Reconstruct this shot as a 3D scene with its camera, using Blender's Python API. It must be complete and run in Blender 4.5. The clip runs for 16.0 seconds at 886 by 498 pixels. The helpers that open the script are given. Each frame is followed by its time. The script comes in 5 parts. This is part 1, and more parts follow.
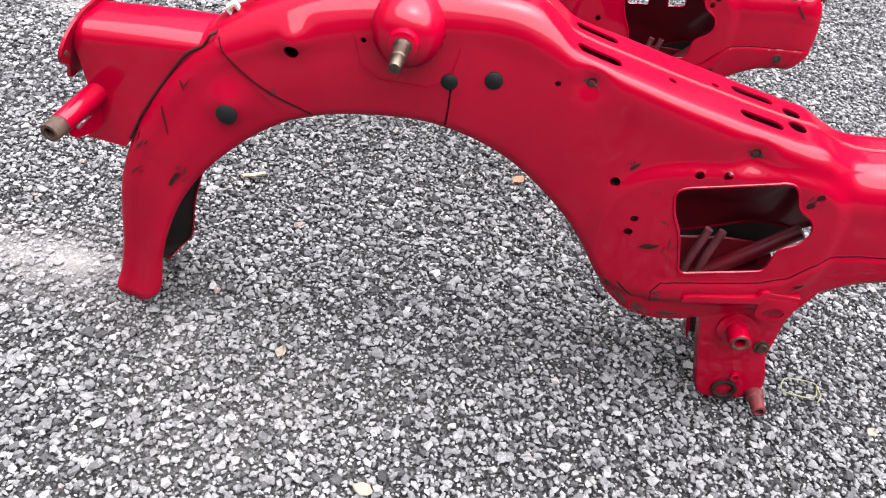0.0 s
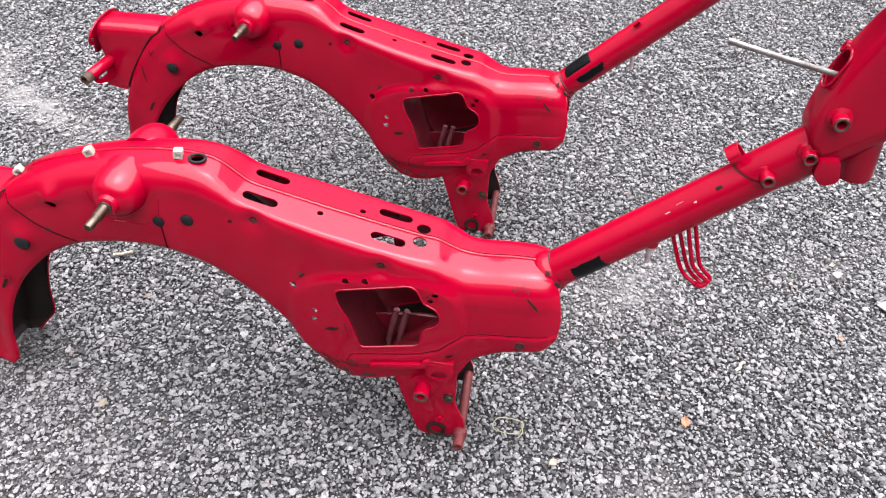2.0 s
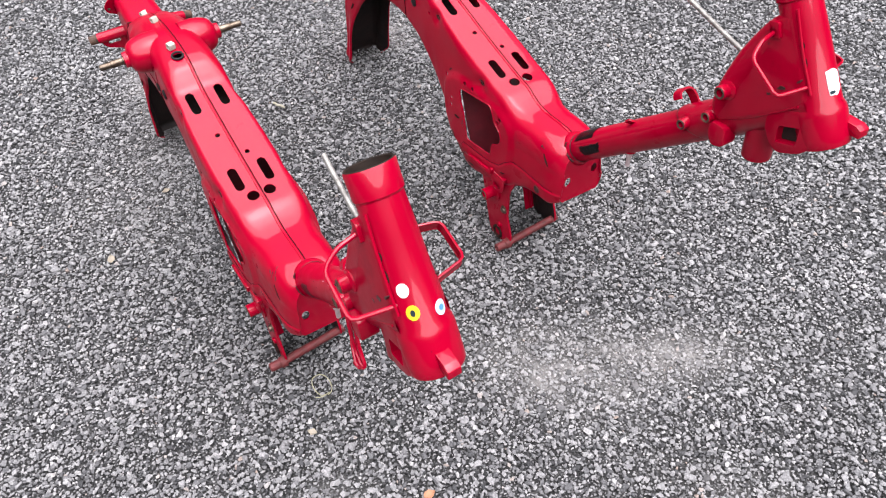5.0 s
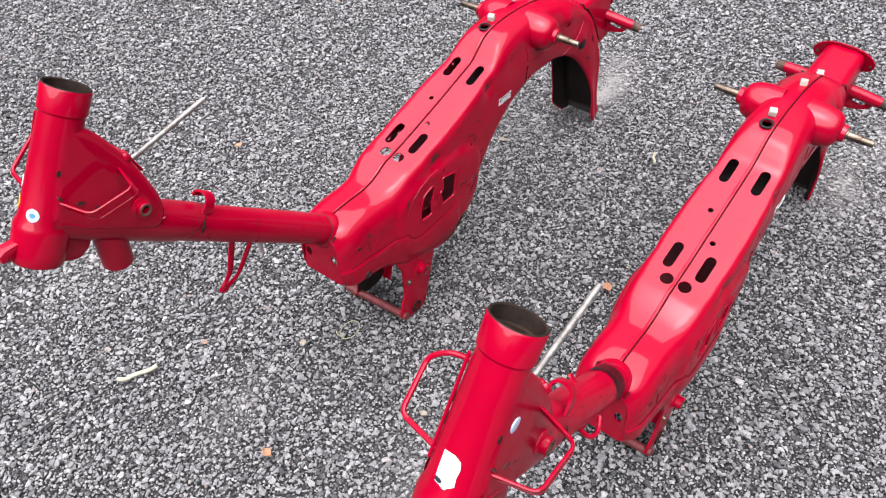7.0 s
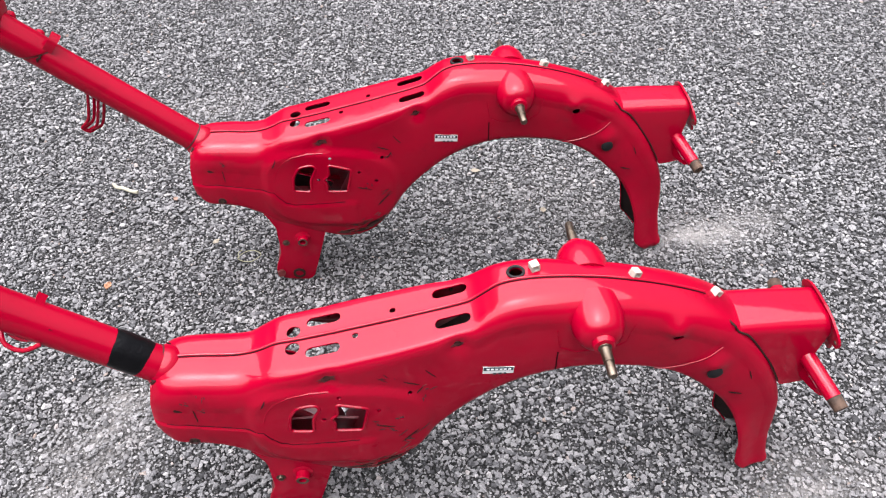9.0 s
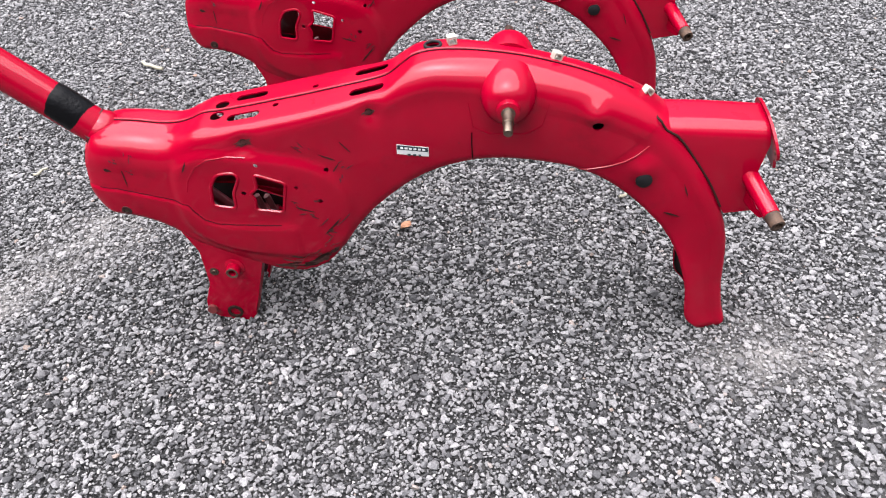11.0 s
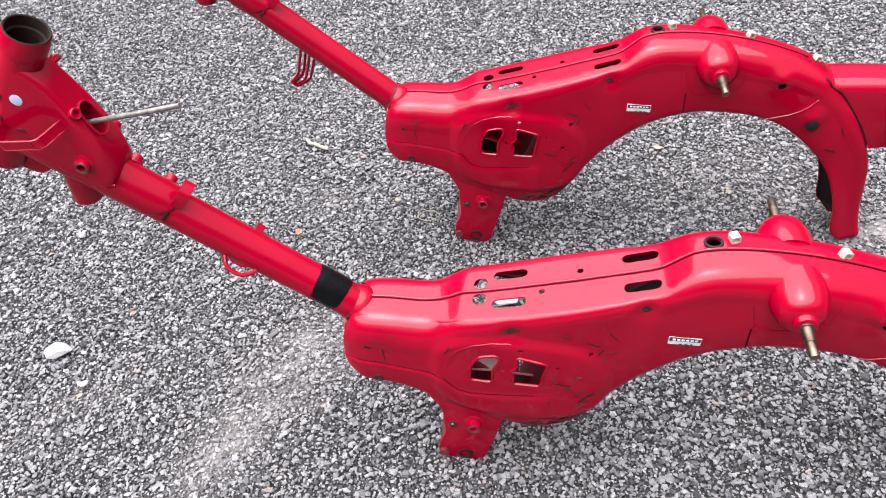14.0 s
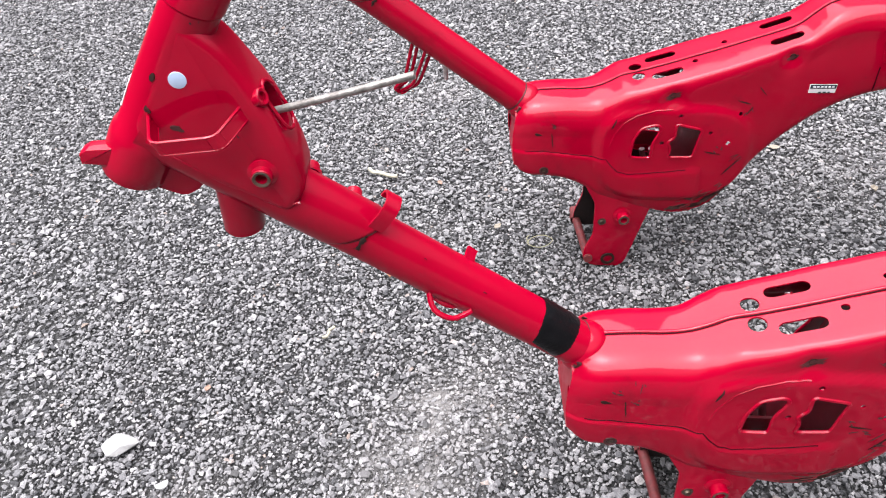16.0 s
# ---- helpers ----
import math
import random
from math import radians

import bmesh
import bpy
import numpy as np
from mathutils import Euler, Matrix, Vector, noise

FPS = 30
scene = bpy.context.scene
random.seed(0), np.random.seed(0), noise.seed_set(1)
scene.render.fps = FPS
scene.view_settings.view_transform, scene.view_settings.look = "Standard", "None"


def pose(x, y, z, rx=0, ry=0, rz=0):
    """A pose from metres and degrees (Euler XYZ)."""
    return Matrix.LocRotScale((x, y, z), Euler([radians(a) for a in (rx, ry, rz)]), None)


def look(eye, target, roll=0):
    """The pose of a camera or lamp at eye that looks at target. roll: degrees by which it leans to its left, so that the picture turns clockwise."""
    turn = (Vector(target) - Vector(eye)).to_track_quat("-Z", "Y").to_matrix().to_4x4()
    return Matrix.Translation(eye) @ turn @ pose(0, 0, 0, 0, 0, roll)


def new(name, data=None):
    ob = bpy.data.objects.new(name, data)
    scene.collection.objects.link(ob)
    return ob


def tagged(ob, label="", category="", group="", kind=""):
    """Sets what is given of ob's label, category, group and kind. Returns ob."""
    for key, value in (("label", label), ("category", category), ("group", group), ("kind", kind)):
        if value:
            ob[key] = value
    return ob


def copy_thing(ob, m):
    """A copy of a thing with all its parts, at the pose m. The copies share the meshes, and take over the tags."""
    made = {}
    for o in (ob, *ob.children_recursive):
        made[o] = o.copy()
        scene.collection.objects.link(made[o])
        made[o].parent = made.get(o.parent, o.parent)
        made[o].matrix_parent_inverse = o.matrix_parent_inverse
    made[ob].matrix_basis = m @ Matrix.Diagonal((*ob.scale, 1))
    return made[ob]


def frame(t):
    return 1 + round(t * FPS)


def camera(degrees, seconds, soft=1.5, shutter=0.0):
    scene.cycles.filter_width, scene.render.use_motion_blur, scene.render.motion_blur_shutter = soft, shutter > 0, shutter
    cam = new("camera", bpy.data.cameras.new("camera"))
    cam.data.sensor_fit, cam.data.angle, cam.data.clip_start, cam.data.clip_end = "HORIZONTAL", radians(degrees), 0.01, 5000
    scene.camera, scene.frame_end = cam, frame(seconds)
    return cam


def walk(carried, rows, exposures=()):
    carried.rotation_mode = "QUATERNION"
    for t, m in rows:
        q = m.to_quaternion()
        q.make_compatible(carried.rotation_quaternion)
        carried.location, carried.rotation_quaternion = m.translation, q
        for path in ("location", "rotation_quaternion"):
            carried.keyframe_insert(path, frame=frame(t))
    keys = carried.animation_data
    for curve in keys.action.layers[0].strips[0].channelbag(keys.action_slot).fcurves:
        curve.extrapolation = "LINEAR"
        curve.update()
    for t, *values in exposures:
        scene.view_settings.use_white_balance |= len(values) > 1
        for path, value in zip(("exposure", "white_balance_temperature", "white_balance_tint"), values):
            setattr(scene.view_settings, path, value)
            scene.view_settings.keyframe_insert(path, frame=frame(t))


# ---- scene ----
from mathutils.bvhtree import BVHTree

cam = camera(60.579, 16.0, 1.1)
PATH = [
    (0.0, -0.1038, -0.6793, 0.7002, 48.874, -6.262, 6.538),
    (0.5, -0.0540, -0.6939, 0.7272, 49.161, -5.051, 7.292),
    (1.0, 0.0545, -0.7003, 0.7676, 49.047, -3.802, 7.854),
    (1.5, 0.2031, -0.7027, 0.8556, 48.405, -2.538, 8.505),
    (2.0, 0.3399, -0.7299, 0.9950, 47.907, -1.247, 9.630),
    (2.5, 0.4366, -0.7963, 1.0902, 46.622, -1.048, 11.336),
    (3.0, 0.4978, -0.8300, 1.1473, 45.165, -1.224, 14.365),
    (3.5, 0.5990, -0.7083, 1.1148, 43.244, -1.233, 20.297),
    (4.0, 0.7469, -0.5520, 1.1439, 41.966, -0.410, 29.727),
    (4.2, 0.8405, -0.4957, 1.1529, 41.559, 0.280, 34.694),
    (6.3, 1.1367, 0.4491, 1.1605, 41.657, 3.367, 102.660),
    (6.5, 1.0646, 0.5212, 1.1503, 41.998, 3.327, 109.687),
    (7.0, 0.9064, 0.6672, 1.1510, 42.957, 2.517, 126.516),
    (7.5, 0.7656, 0.9020, 1.1516, 43.727, 1.328, 141.644),
    (8.0, 0.5653, 0.9841, 1.1176, 44.153, 0.384, 154.556),
    (8.5, 0.3153, 1.0406, 1.1057, 45.053, 0.098, 165.386),
    (9.0, 0.0627, 1.1348, 1.0912, 46.568, 0.354, 173.811),
    (9.5, 0.0032, 1.2734, 1.0452, 48.364, 0.730, 178.897),
    (10.0, -0.0549, 1.3734, 0.8979, 49.136, 1.237, -178.830),
    (10.2, -0.1099, 1.3678, 0.8322, 49.331, 1.433, -178.484),
    (12.3, -0.1713, 1.3186, 0.8991, 48.683, 1.939, -175.343),
    (12.5, -0.0918, 1.3052, 0.9118, 48.284, 2.230, -174.978),
    (13.0, 0.0622, 1.2818, 0.9711, 47.316, 3.227, -174.279),
    (13.5, 0.0935, 1.2281, 1.0506, 46.298, 4.063, -174.165),
    (14.0, 0.1201, 1.1682, 1.0799, 45.807, 4.590, -174.866),
    (14.5, 0.2235, 1.1262, 1.0060, 46.004, 4.585, -176.235),
    (15.0, 0.3870, 1.0608, 0.8545, 46.806, 4.200, -178.447),
    (15.5, 0.4552, 1.0345, 0.8352, 47.843, 4.390, 179.807),
    (16.0, 0.4659, 1.0188, 0.9174, 48.864, 5.019, 178.727),
]
SKY, SUN, EV = 0.050, 3.0, 2.06
rows = [(r[0], pose(*r[1:])) for r in PATH]
WB = (6150.0, 15.0)
walk(cam, rows, [(0.0, EV, *WB), (1.5, EV - 0.10, *WB), (3.0, EV - 0.24, *WB), (6.5, EV - 0.46, *WB), (9.0, EV - 0.34, *WB), (10.2, EV - 0.30, *WB), (12.5, EV - 0.20, *WB), (14.0, EV - 0.20, *WB), (15.0, EV - 0.30, *WB), (16.0, EV - 0.16, *WB)])

# ---- light: overcast sky, one wide soft sun ----
world = bpy.data.worlds.new("overcast_sky")
scene.world = world
world.use_nodes = True
wn = world.node_tree.nodes
wl = world.node_tree.links
wn.clear()
sky = wn.new("ShaderNodeTexSky")
sky.sky_type = "NISHITA"
sky.sun_disc = False
sky.sun_elevation = radians(78)
sky.sun_rotation = radians(62)
sky.air_density = 1.0
sky.dust_density = 6.0
sky.ozone_density = 1.0
veil = wn.new("ShaderNodeHueSaturation")
veil.inputs["Saturation"].default_value = 0.25
spot = wn.new("ShaderNodeTexCoord")
high = wn.new("ShaderNodeSeparateXYZ")
cover = wn.new("ShaderNodeMapRange")
cover.interpolation_type = "SMOOTHSTEP"
for socket, value in (("From Min", 0.18), ("From Max", 0.55), ("To Min", 0.05), ("To Max", 2.0)):
    cover.inputs[socket].default_value = value
wl.new(spot.outputs["Generated"], high.inputs["Vector"])
wl.new(high.outputs["Z"], cover.inputs["Value"])
wl.new(cover.outputs["Result"], veil.inputs["Value"])
bg = wn.new("ShaderNodeBackground")
bg.inputs["Strength"].default_value = SKY
wo = wn.new("ShaderNodeOutputWorld")
wl.new(sky.outputs["Color"], veil.inputs["Color"])
wl.new(veil.outputs["Color"], bg.inputs["Color"])
wl.new(bg.outputs["Background"], wo.inputs["Surface"])
sun = new("sun", bpy.data.lights.new("sun", "SUN"))
sun.data.energy = SUN
sun.data.angle = radians(102)
sun.data.color = (1.0, 0.97, 0.93)
sun.matrix_world = look((0.95, 0.15, 4.0), (0.2, 0.2, 0.0))


# ---- materials ----
def material(name):
    m = bpy.data.materials.new(name)
    m.use_nodes = True
    nt = m.node_tree
    return m, nt, nt.nodes["Principled BSDF"]


def node(nt, kind, **sockets):
    n = nt.nodes.new(kind)
    for k, v in sockets.items():
        n.inputs[k.replace("_", " ")].default_value = v
    return n


def ramp(nt, fac, stops):
    r = nt.nodes.new("ShaderNodeValToRGB")
    while len(r.color_ramp.elements) < len(stops):
        r.color_ramp.elements.new(0.5)
    for e, (p, c) in zip(r.color_ramp.elements, stops):
        e.position = p
        e.color = (*c, 1.0) if len(c) == 3 else c
    nt.links.new(fac, r.inputs["Fac"])
    return r.outputs["Color"]


def noise_tex(nt, scale, detail=4.0, rough=0.55, vec=None):
    n = node(nt, "ShaderNodeTexNoise", Scale=scale, Detail=detail, Roughness=rough)
    if vec is None:
        tc = nt.nodes.new("ShaderNodeTexCoord")
        vec = tc.outputs["Object"]
    nt.links.new(vec, n.inputs["Vector"])
    return n.outputs["Fac"]


def mix(nt, fac, a, b):
    m = nt.nodes.new("ShaderNodeMix")
    m.data_type = "RGBA"
    if isinstance(fac, float):
        m.inputs[0].default_value = fac
    else:
        nt.links.new(fac, m.inputs[0])
    for i, v in ((6, a), (7, b)):
        if isinstance(v, tuple):
            m.inputs[i].default_value = (*v, 1.0)
        else:
            nt.links.new(v, m.inputs[i])
    return m.outputs[2]


def bump(nt, bsdf, height, strength, distance):
    b = node(nt, "ShaderNodeBump", Strength=strength, Distance=distance)
    nt.links.new(height, b.inputs["Height"])
    nt.links.new(b.outputs["Normal"], bsdf.inputs["Normal"])


def paint(name, base, dark, rough, coat, chips=0.72, dust=0.0):
    """Glossy enamel with wavering gloss, fine scratches and small chips down to dark primer."""
    m, nt, b = material(name)
    tone = ramp(nt, noise_tex(nt, 9.0, 3.0), [(0.3, dark), (0.7, base)])
    chip = ramp(nt, noise_tex(nt, 55.0, 6.0, 0.7), [(chips, (0, 0, 0)), (chips + 0.015, (1, 1, 1))])
    col = mix(nt, chip, tone, (0.03, 0.015, 0.013))
    grime = ramp(nt, noise_tex(nt, 11.0, 6.0, 0.68), [(0.60, (0, 0, 0)), (0.80, (0.55, 0.55, 0.55))])
    col = mix(nt, grime, col, (0.075, 0.0012, 0.005))
    if dust:
        film = ramp(nt, noise_tex(nt, 5.0, 5.0, 0.65), [(0.42, (0, 0, 0)), (0.75, (dust, dust, dust))])
        col = mix(nt, film, col, (0.26, 0.17, 0.155))
    nt.links.new(col, b.inputs["Base Color"])
    rg = ramp(nt, noise_tex(nt, 24.0, 5.0, 0.6), [(0.3, (rough * 0.75,) * 3), (0.75, (rough * 1.35,) * 3)])
    nt.links.new(rg, b.inputs["Roughness"])
    b.inputs["Specular IOR Level"].default_value = 0.02
    b.inputs["Coat Weight"].default_value = coat
    b.inputs["Coat Roughness"].default_value = 0.055
    b.inputs["Coat IOR"].default_value = 2.0
    bump(nt, b, noise_tex(nt, 13.0, 3.0), 0.26, 0.004)
    wave = node(nt, "ShaderNodeBump", Strength=0.14, Distance=0.003)
    nt.links.new(noise_tex(nt, 17.0, 2.0, 0.4), wave.inputs["Height"])
    nt.links.new(wave.outputs["Normal"], b.inputs["Coat Normal"])
    return m


def metal(name, base, dark, rough, metallic=1.0, scale=60.0):
    m, nt, b = material(name)
    col = ramp(nt, noise_tex(nt, scale, 5.0, 0.65), [(0.35, dark), (0.65, base)])
    nt.links.new(col, b.inputs["Base Color"])
    b.inputs["Metallic"].default_value = metallic
    b.inputs["Roughness"].default_value = rough
    bump(nt, b, noise_tex(nt, scale * 4, 4.0), 0.25, 0.001)
    return m


def plain(name, base, dark, rough, scale=40.0, relief=0.2, gloss=0.35):
    m, nt, b = material(name)
    col = ramp(nt, noise_tex(nt, scale, 5.0, 0.6), [(0.3, dark), (0.7, base)])
    nt.links.new(col, b.inputs["Base Color"])
    b.inputs["Roughness"].default_value = rough
    b.inputs["Specular IOR Level"].default_value = gloss
    bump(nt, b, noise_tex(nt, scale * 3, 4.0), relief, 0.002)
    return m


RED = paint("red_enamel", (0.262, 0.0001, 0.0134), (0.218, 0.0001, 0.0108), 0.34, 0.20)
FADED = paint("faded_red_enamel", (0.275, 0.0003, 0.0145), (0.225, 0.0002, 0.0120), 0.42, 0.11, 0.74, 0.02)
INNER = plain("dark_brown_inner_face", (0.016, 0.007, 0.006), (0.006, 0.004, 0.0035), 0.7, 30.0, 0.5)
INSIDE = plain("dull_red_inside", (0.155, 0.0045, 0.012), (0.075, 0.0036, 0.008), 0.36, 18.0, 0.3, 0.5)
STEEL = metal("worn_steel", (0.1836, 0.1496, 0.1156), (0.068, 0.0476, 0.034), 0.42)
ROD = metal("bright_zinc_steel", (0.27, 0.255, 0.235), (0.11, 0.10, 0.09), 0.45, 0.6, 90.0)
RUST = metal("brown_rust", (0.0884, 0.051, 0.03264), (0.0306, 0.01768, 0.01224), 0.75, 0.35)
RUBBER = plain("black_rubber", (0.00816, 0.00816, 0.00884), (0.00476, 0.00476, 0.00544), 0.6, gloss=0.2)
TAPE = plain("black_tape", (0.004, 0.004, 0.0045), (0.0025, 0.0025, 0.003), 0.30, 70.0, 0.35, 0.12)
# dark red for joints, and for shade painted along seam and plate edge
SEAM = plain("dark_joint_and_shade_line", (0.030, 0.0012, 0.0035), (0.012, 0.0015, 0.0022), 0.7, gloss=0.06)
PRIMER = plain("chipped_dark_primer", (0.0306, 0.0136, 0.01088), (0.01224, 0.00748, 0.0068), 0.8, gloss=0.05)
CLIP = plain("ivory_plastic", (0.34, 0.3264, 0.2788), (0.2584, 0.2448, 0.204), 0.5)
PIPE = metal("silver_pipe", (0.55, 0.46, 0.45), (0.30, 0.24, 0.235), 0.35, 0.35)
SCUFF = plain("scratched_dark_red", (0.055, 0.010, 0.009), (0.02, 0.006, 0.006), 0.6, 80.0, 0.3)
BORE = plain("dark_rusty_bore", (0.022, 0.013, 0.009), (0.007, 0.005, 0.004), 0.75, 50.0, 0.4, 0.12)
BULKHEAD = plain("dark_red_bulkhead", (0.120, 0.007, 0.014), (0.055, 0.0045, 0.008), 0.4, 22.0, 0.3, 0.5)
GRIME = plain("dried_brown_grime", (0.085, 0.040, 0.034), (0.035, 0.016, 0.014), 0.85, 90.0, 0.5, 0.1)
ROSE = plain("pale_pink_streak", (0.18, 0.050, 0.056), (0.075, 0.016, 0.020), 0.45, 40.0, 0.3)
WORN = plain("worn_rusty_red", (0.13, 0.018, 0.020), (0.05, 0.012, 0.010), 0.6, 60.0, 0.4)
WHITE = plain("white_label", (0.62, 0.62, 0.61), (0.54, 0.54, 0.53), 0.4)
NAVY = plain("dark_blue_ink", (0.010, 0.022, 0.028), (0.007, 0.016, 0.022), 0.4)
BLUE = plain("blue_ink", (0.06, 0.20, 0.48), (0.05, 0.16, 0.40), 0.4)
YELLOW = plain("yellow_label", (0.544, 0.3944, 0.0136), (0.4896, 0.34, 0.0102), 0.4)
SKYBLUE = plain("pale_blue_label", (0.374, 0.4624, 0.578), (0.306, 0.3944, 0.5304), 0.4)
SCRAPE = plain("bare_scraped_metal", (0.4216, 0.306, 0.2992), (0.34, 0.17, 0.1768), 0.5)
LEAFM = plain("dry_leaf", (0.21, 0.135, 0.10), (0.15, 0.095, 0.07), 0.7)
ORANGE = plain("orange_dry_leaf", (0.30, 0.15, 0.085), (0.20, 0.095, 0.05), 0.7)
PALELEAF = plain("pale_dry_leaf", (0.21, 0.185, 0.145), (0.16, 0.135, 0.10), 0.7)
STICK = plain("bleached_twig", (0.3128, 0.2992, 0.2312), (0.2244, 0.204, 0.1496), 0.75)
CHALK = plain("pale_limestone", (0.240, 0.237, 0.230), (0.170, 0.168, 0.162), 0.85, 45.0, 0.5)
CORD = plain("pale_yellow_cord", (0.2448, 0.238, 0.1496), (0.1904, 0.1768, 0.1088), 0.7)


# ---- mesh helpers ----
def smooth_by_angle(me, deg=35.0):
    me.polygons.foreach_set("use_smooth", [True] * len(me.polygons))
    me.set_sharp_from_angle(angle=radians(deg))


def link_mesh(name, me, materials, parent=None, label=""):
    for m in materials if isinstance(materials, (list, tuple)) else [materials]:
        me.materials.append(m)
    ob = new(name, me)
    if parent is not None:
        ob.parent = parent
    if label:
        ob["label"] = label
    return ob


def part(name, bm, materials, parent=None, label="", deg=35.0):
    me = bpy.data.meshes.new(name)
    bm.to_mesh(me)
    bm.free()
    smooth_by_angle(me, deg)
    return link_mesh(name, me, materials, parent, label)


def frame_along(d):
    d = Vector(d).normalized()
    a = Vector((0, 1, 0)) if abs(d.y) < 0.9 else Vector((1, 0, 0))
    u = d.cross(a).normalized()
    return u, d.cross(u).normalized()


def revolve(bm, origin, axis, profile, n=28, closed=False):
    """Rings of (distance along the axis, radius); a radius of 0 makes a pole."""
    o, d = Vector(origin), Vector(axis).normalized()
    u, v = frame_along(d)
    rings = []
    for a, r in profile:
        c = o + d * a
        if r <= 0:
            rings.append([bm.verts.new(c)])
        else:
            rings.append([bm.verts.new(c + r * (math.cos(k * math.tau / n) * u + math.sin(k * math.tau / n) * v)) for k in range(n)])
    if closed:
        rings.append(rings[0])
    for p, q in zip(rings, rings[1:]):
        for k in range(n):
            l = (k + 1) % n
            if len(p) == 1 and len(q) == 1:
                continue
            if len(p) == 1:
                bm.faces.new((p[0], q[l], q[k]))
            elif len(q) == 1:
                bm.faces.new((p[k], p[l], q[0]))
            else:
                bm.faces.new((p[k], p[l], q[l], q[k]))
    return bm


def wire(bm, points, r, n=8, sub=4):
    """A round rod through the points, bent smoothly."""
    pts = [Vector(p) for p in points]
    dense = []
    for i in range(len(pts) - 1):
        p0, p1, p2, p3 = pts[max(i - 1, 0)], pts[i], pts[i + 1], pts[min(i + 2, len(pts) - 1)]
        for k in range(sub):
            t = k / sub
            dense.append(0.5 * (2 * p1 + (p2 - p0) * t + (2 * p0 - 5 * p1 + 4 * p2 - p3) * t * t + (3 * p1 - p0 - 3 * p2 + p3) * t ** 3))
    dense.append(pts[-1])
    rings, u = [], None
    for i, c in enumerate(dense):
        d = (dense[min(i + 1, len(dense) - 1)] - dense[max(i - 1, 0)]).normalized()
        if u is None:
            u = frame_along(d)[0]
        u = (u - d * u.dot(d)).normalized()
        v = d.cross(u)
        rings.append([bm.verts.new(c + r * (math.cos(k * math.tau / n) * u + math.sin(k * math.tau / n) * v)) for k in range(n)])
    for p, q in zip(rings, rings[1:]):
        for k in range(n):
            l = (k + 1) % n
            bm.faces.new((p[k], p[l], q[l], q[k]))
    bm.faces.new(list(reversed(rings[0])))
    bm.faces.new(rings[-1])
    return bm


def prism(bm, outline, y0, y1, bevel=0.0, segments=2):
    """An (x, z) outline drawn out from y0 to y1, its edges rounded."""
    a = [bm.verts.new((x, y0, z)) for x, z in outline]
    b = [bm.verts.new((x, y1, z)) for x, z in outline]
    fs = [bm.faces.new(a), bm.faces.new(list(reversed(b)))]
    n = len(a)
    for k in range(n):
        l = (k + 1) % n
        fs.append(bm.faces.new((a[l], a[k], b[k], b[l])))
    bmesh.ops.recalc_face_normals(bm, faces=fs)
    if bevel:
        es = {e for f in fs[:2] for e in f.edges}
        bmesh.ops.bevel(bm, geom=list(es), offset=bevel, segments=segments, profile=0.6, affect="EDGES")
    return bm


def rounded(points, r, n=4):
    """An outline with its corners cut to arcs."""
    out = []
    k = len(points)
    for i in range(k):
        p, a, b = (Vector(points[j % k]) for j in (i, i - 1, i + 1))
        ra = min(r, (a - p).length * 0.45)
        rb = min(r, (b - p).length * 0.45)
        s, e = p + (a - p).normalized() * ra, p + (b - p).normalized() * rb
        for q in range(n + 1):
            t = q / n
            out.append(tuple((1 - t) ** 2 * s + 2 * t * (1 - t) * p + t * t * e))
    return out


def capsule(cx, cy, length, width, n=8):
    """A slot outline along the first axis."""
    h, r = (length - width) / 2, width / 2
    return [(cx + h + r * math.cos(a), cy + r * math.sin(a)) for a in np.linspace(-math.pi / 2, math.pi / 2, n)] + [
        (cx - h + r * math.cos(a), cy + r * math.sin(a)) for a in np.linspace(math.pi / 2, 3 * math.pi / 2, n)]


def cut(shell_bm, cutter_bm, name, thick=0.0022, smooth_deg=32.0):
    """The open shell, thickened inwards, less the cutters: a finished mesh."""
    sm = bpy.data.meshes.new(name)
    shell_bm.to_mesh(sm)
    shell_bm.free()
    sm.materials.append(None)
    sm.materials.append(None)
    so = new(name, sm)
    cm = bpy.data.meshes.new("cutter")
    cutter_bm.to_mesh(cm)
    cutter_bm.free()
    co = new("cutter", cm)
    if thick:
        sol = so.modifiers.new("thickness", "SOLIDIFY")
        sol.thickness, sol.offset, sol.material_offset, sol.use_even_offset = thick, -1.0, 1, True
    boo = so.modifiers.new("openings", "BOOLEAN")
    boo.operation, boo.solver, boo.object = "DIFFERENCE", "EXACT", co
    bpy.context.view_layer.update()
    dg = bpy.context.evaluated_depsgraph_get()
    me = bpy.data.meshes.new_from_object(so.evaluated_get(dg), preserve_all_data_layers=True, depsgraph=dg)
    bpy.data.objects.remove(so)
    bpy.data.objects.remove(co)
    slots = [p.material_index for p in me.polygons]
    me.materials.clear()
    me.polygons.foreach_set("material_index", slots)
    smooth_by_angle(me, smooth_deg)
    me.name = name
    return me


def spline(values, per):
    """Catmull-Rom through rows of numbers."""
    v = np.array(values, float)
    out = []
    for i in range(len(v) - 1):
        p0, p1, p2, p3 = v[max(i - 1, 0)], v[i], v[i + 1], v[min(i + 2, len(v) - 1)]
        for k in range(per):
            t = k / per
            out.append(0.5 * (2 * p1 + (p2 - p0) * t + (2 * p0 - 5 * p1 + 4 * p2 - p3) * t * t + (3 * p1 - p0 - 3 * p2 + p3) * t ** 3))
    out.append(v[-1])
    return out


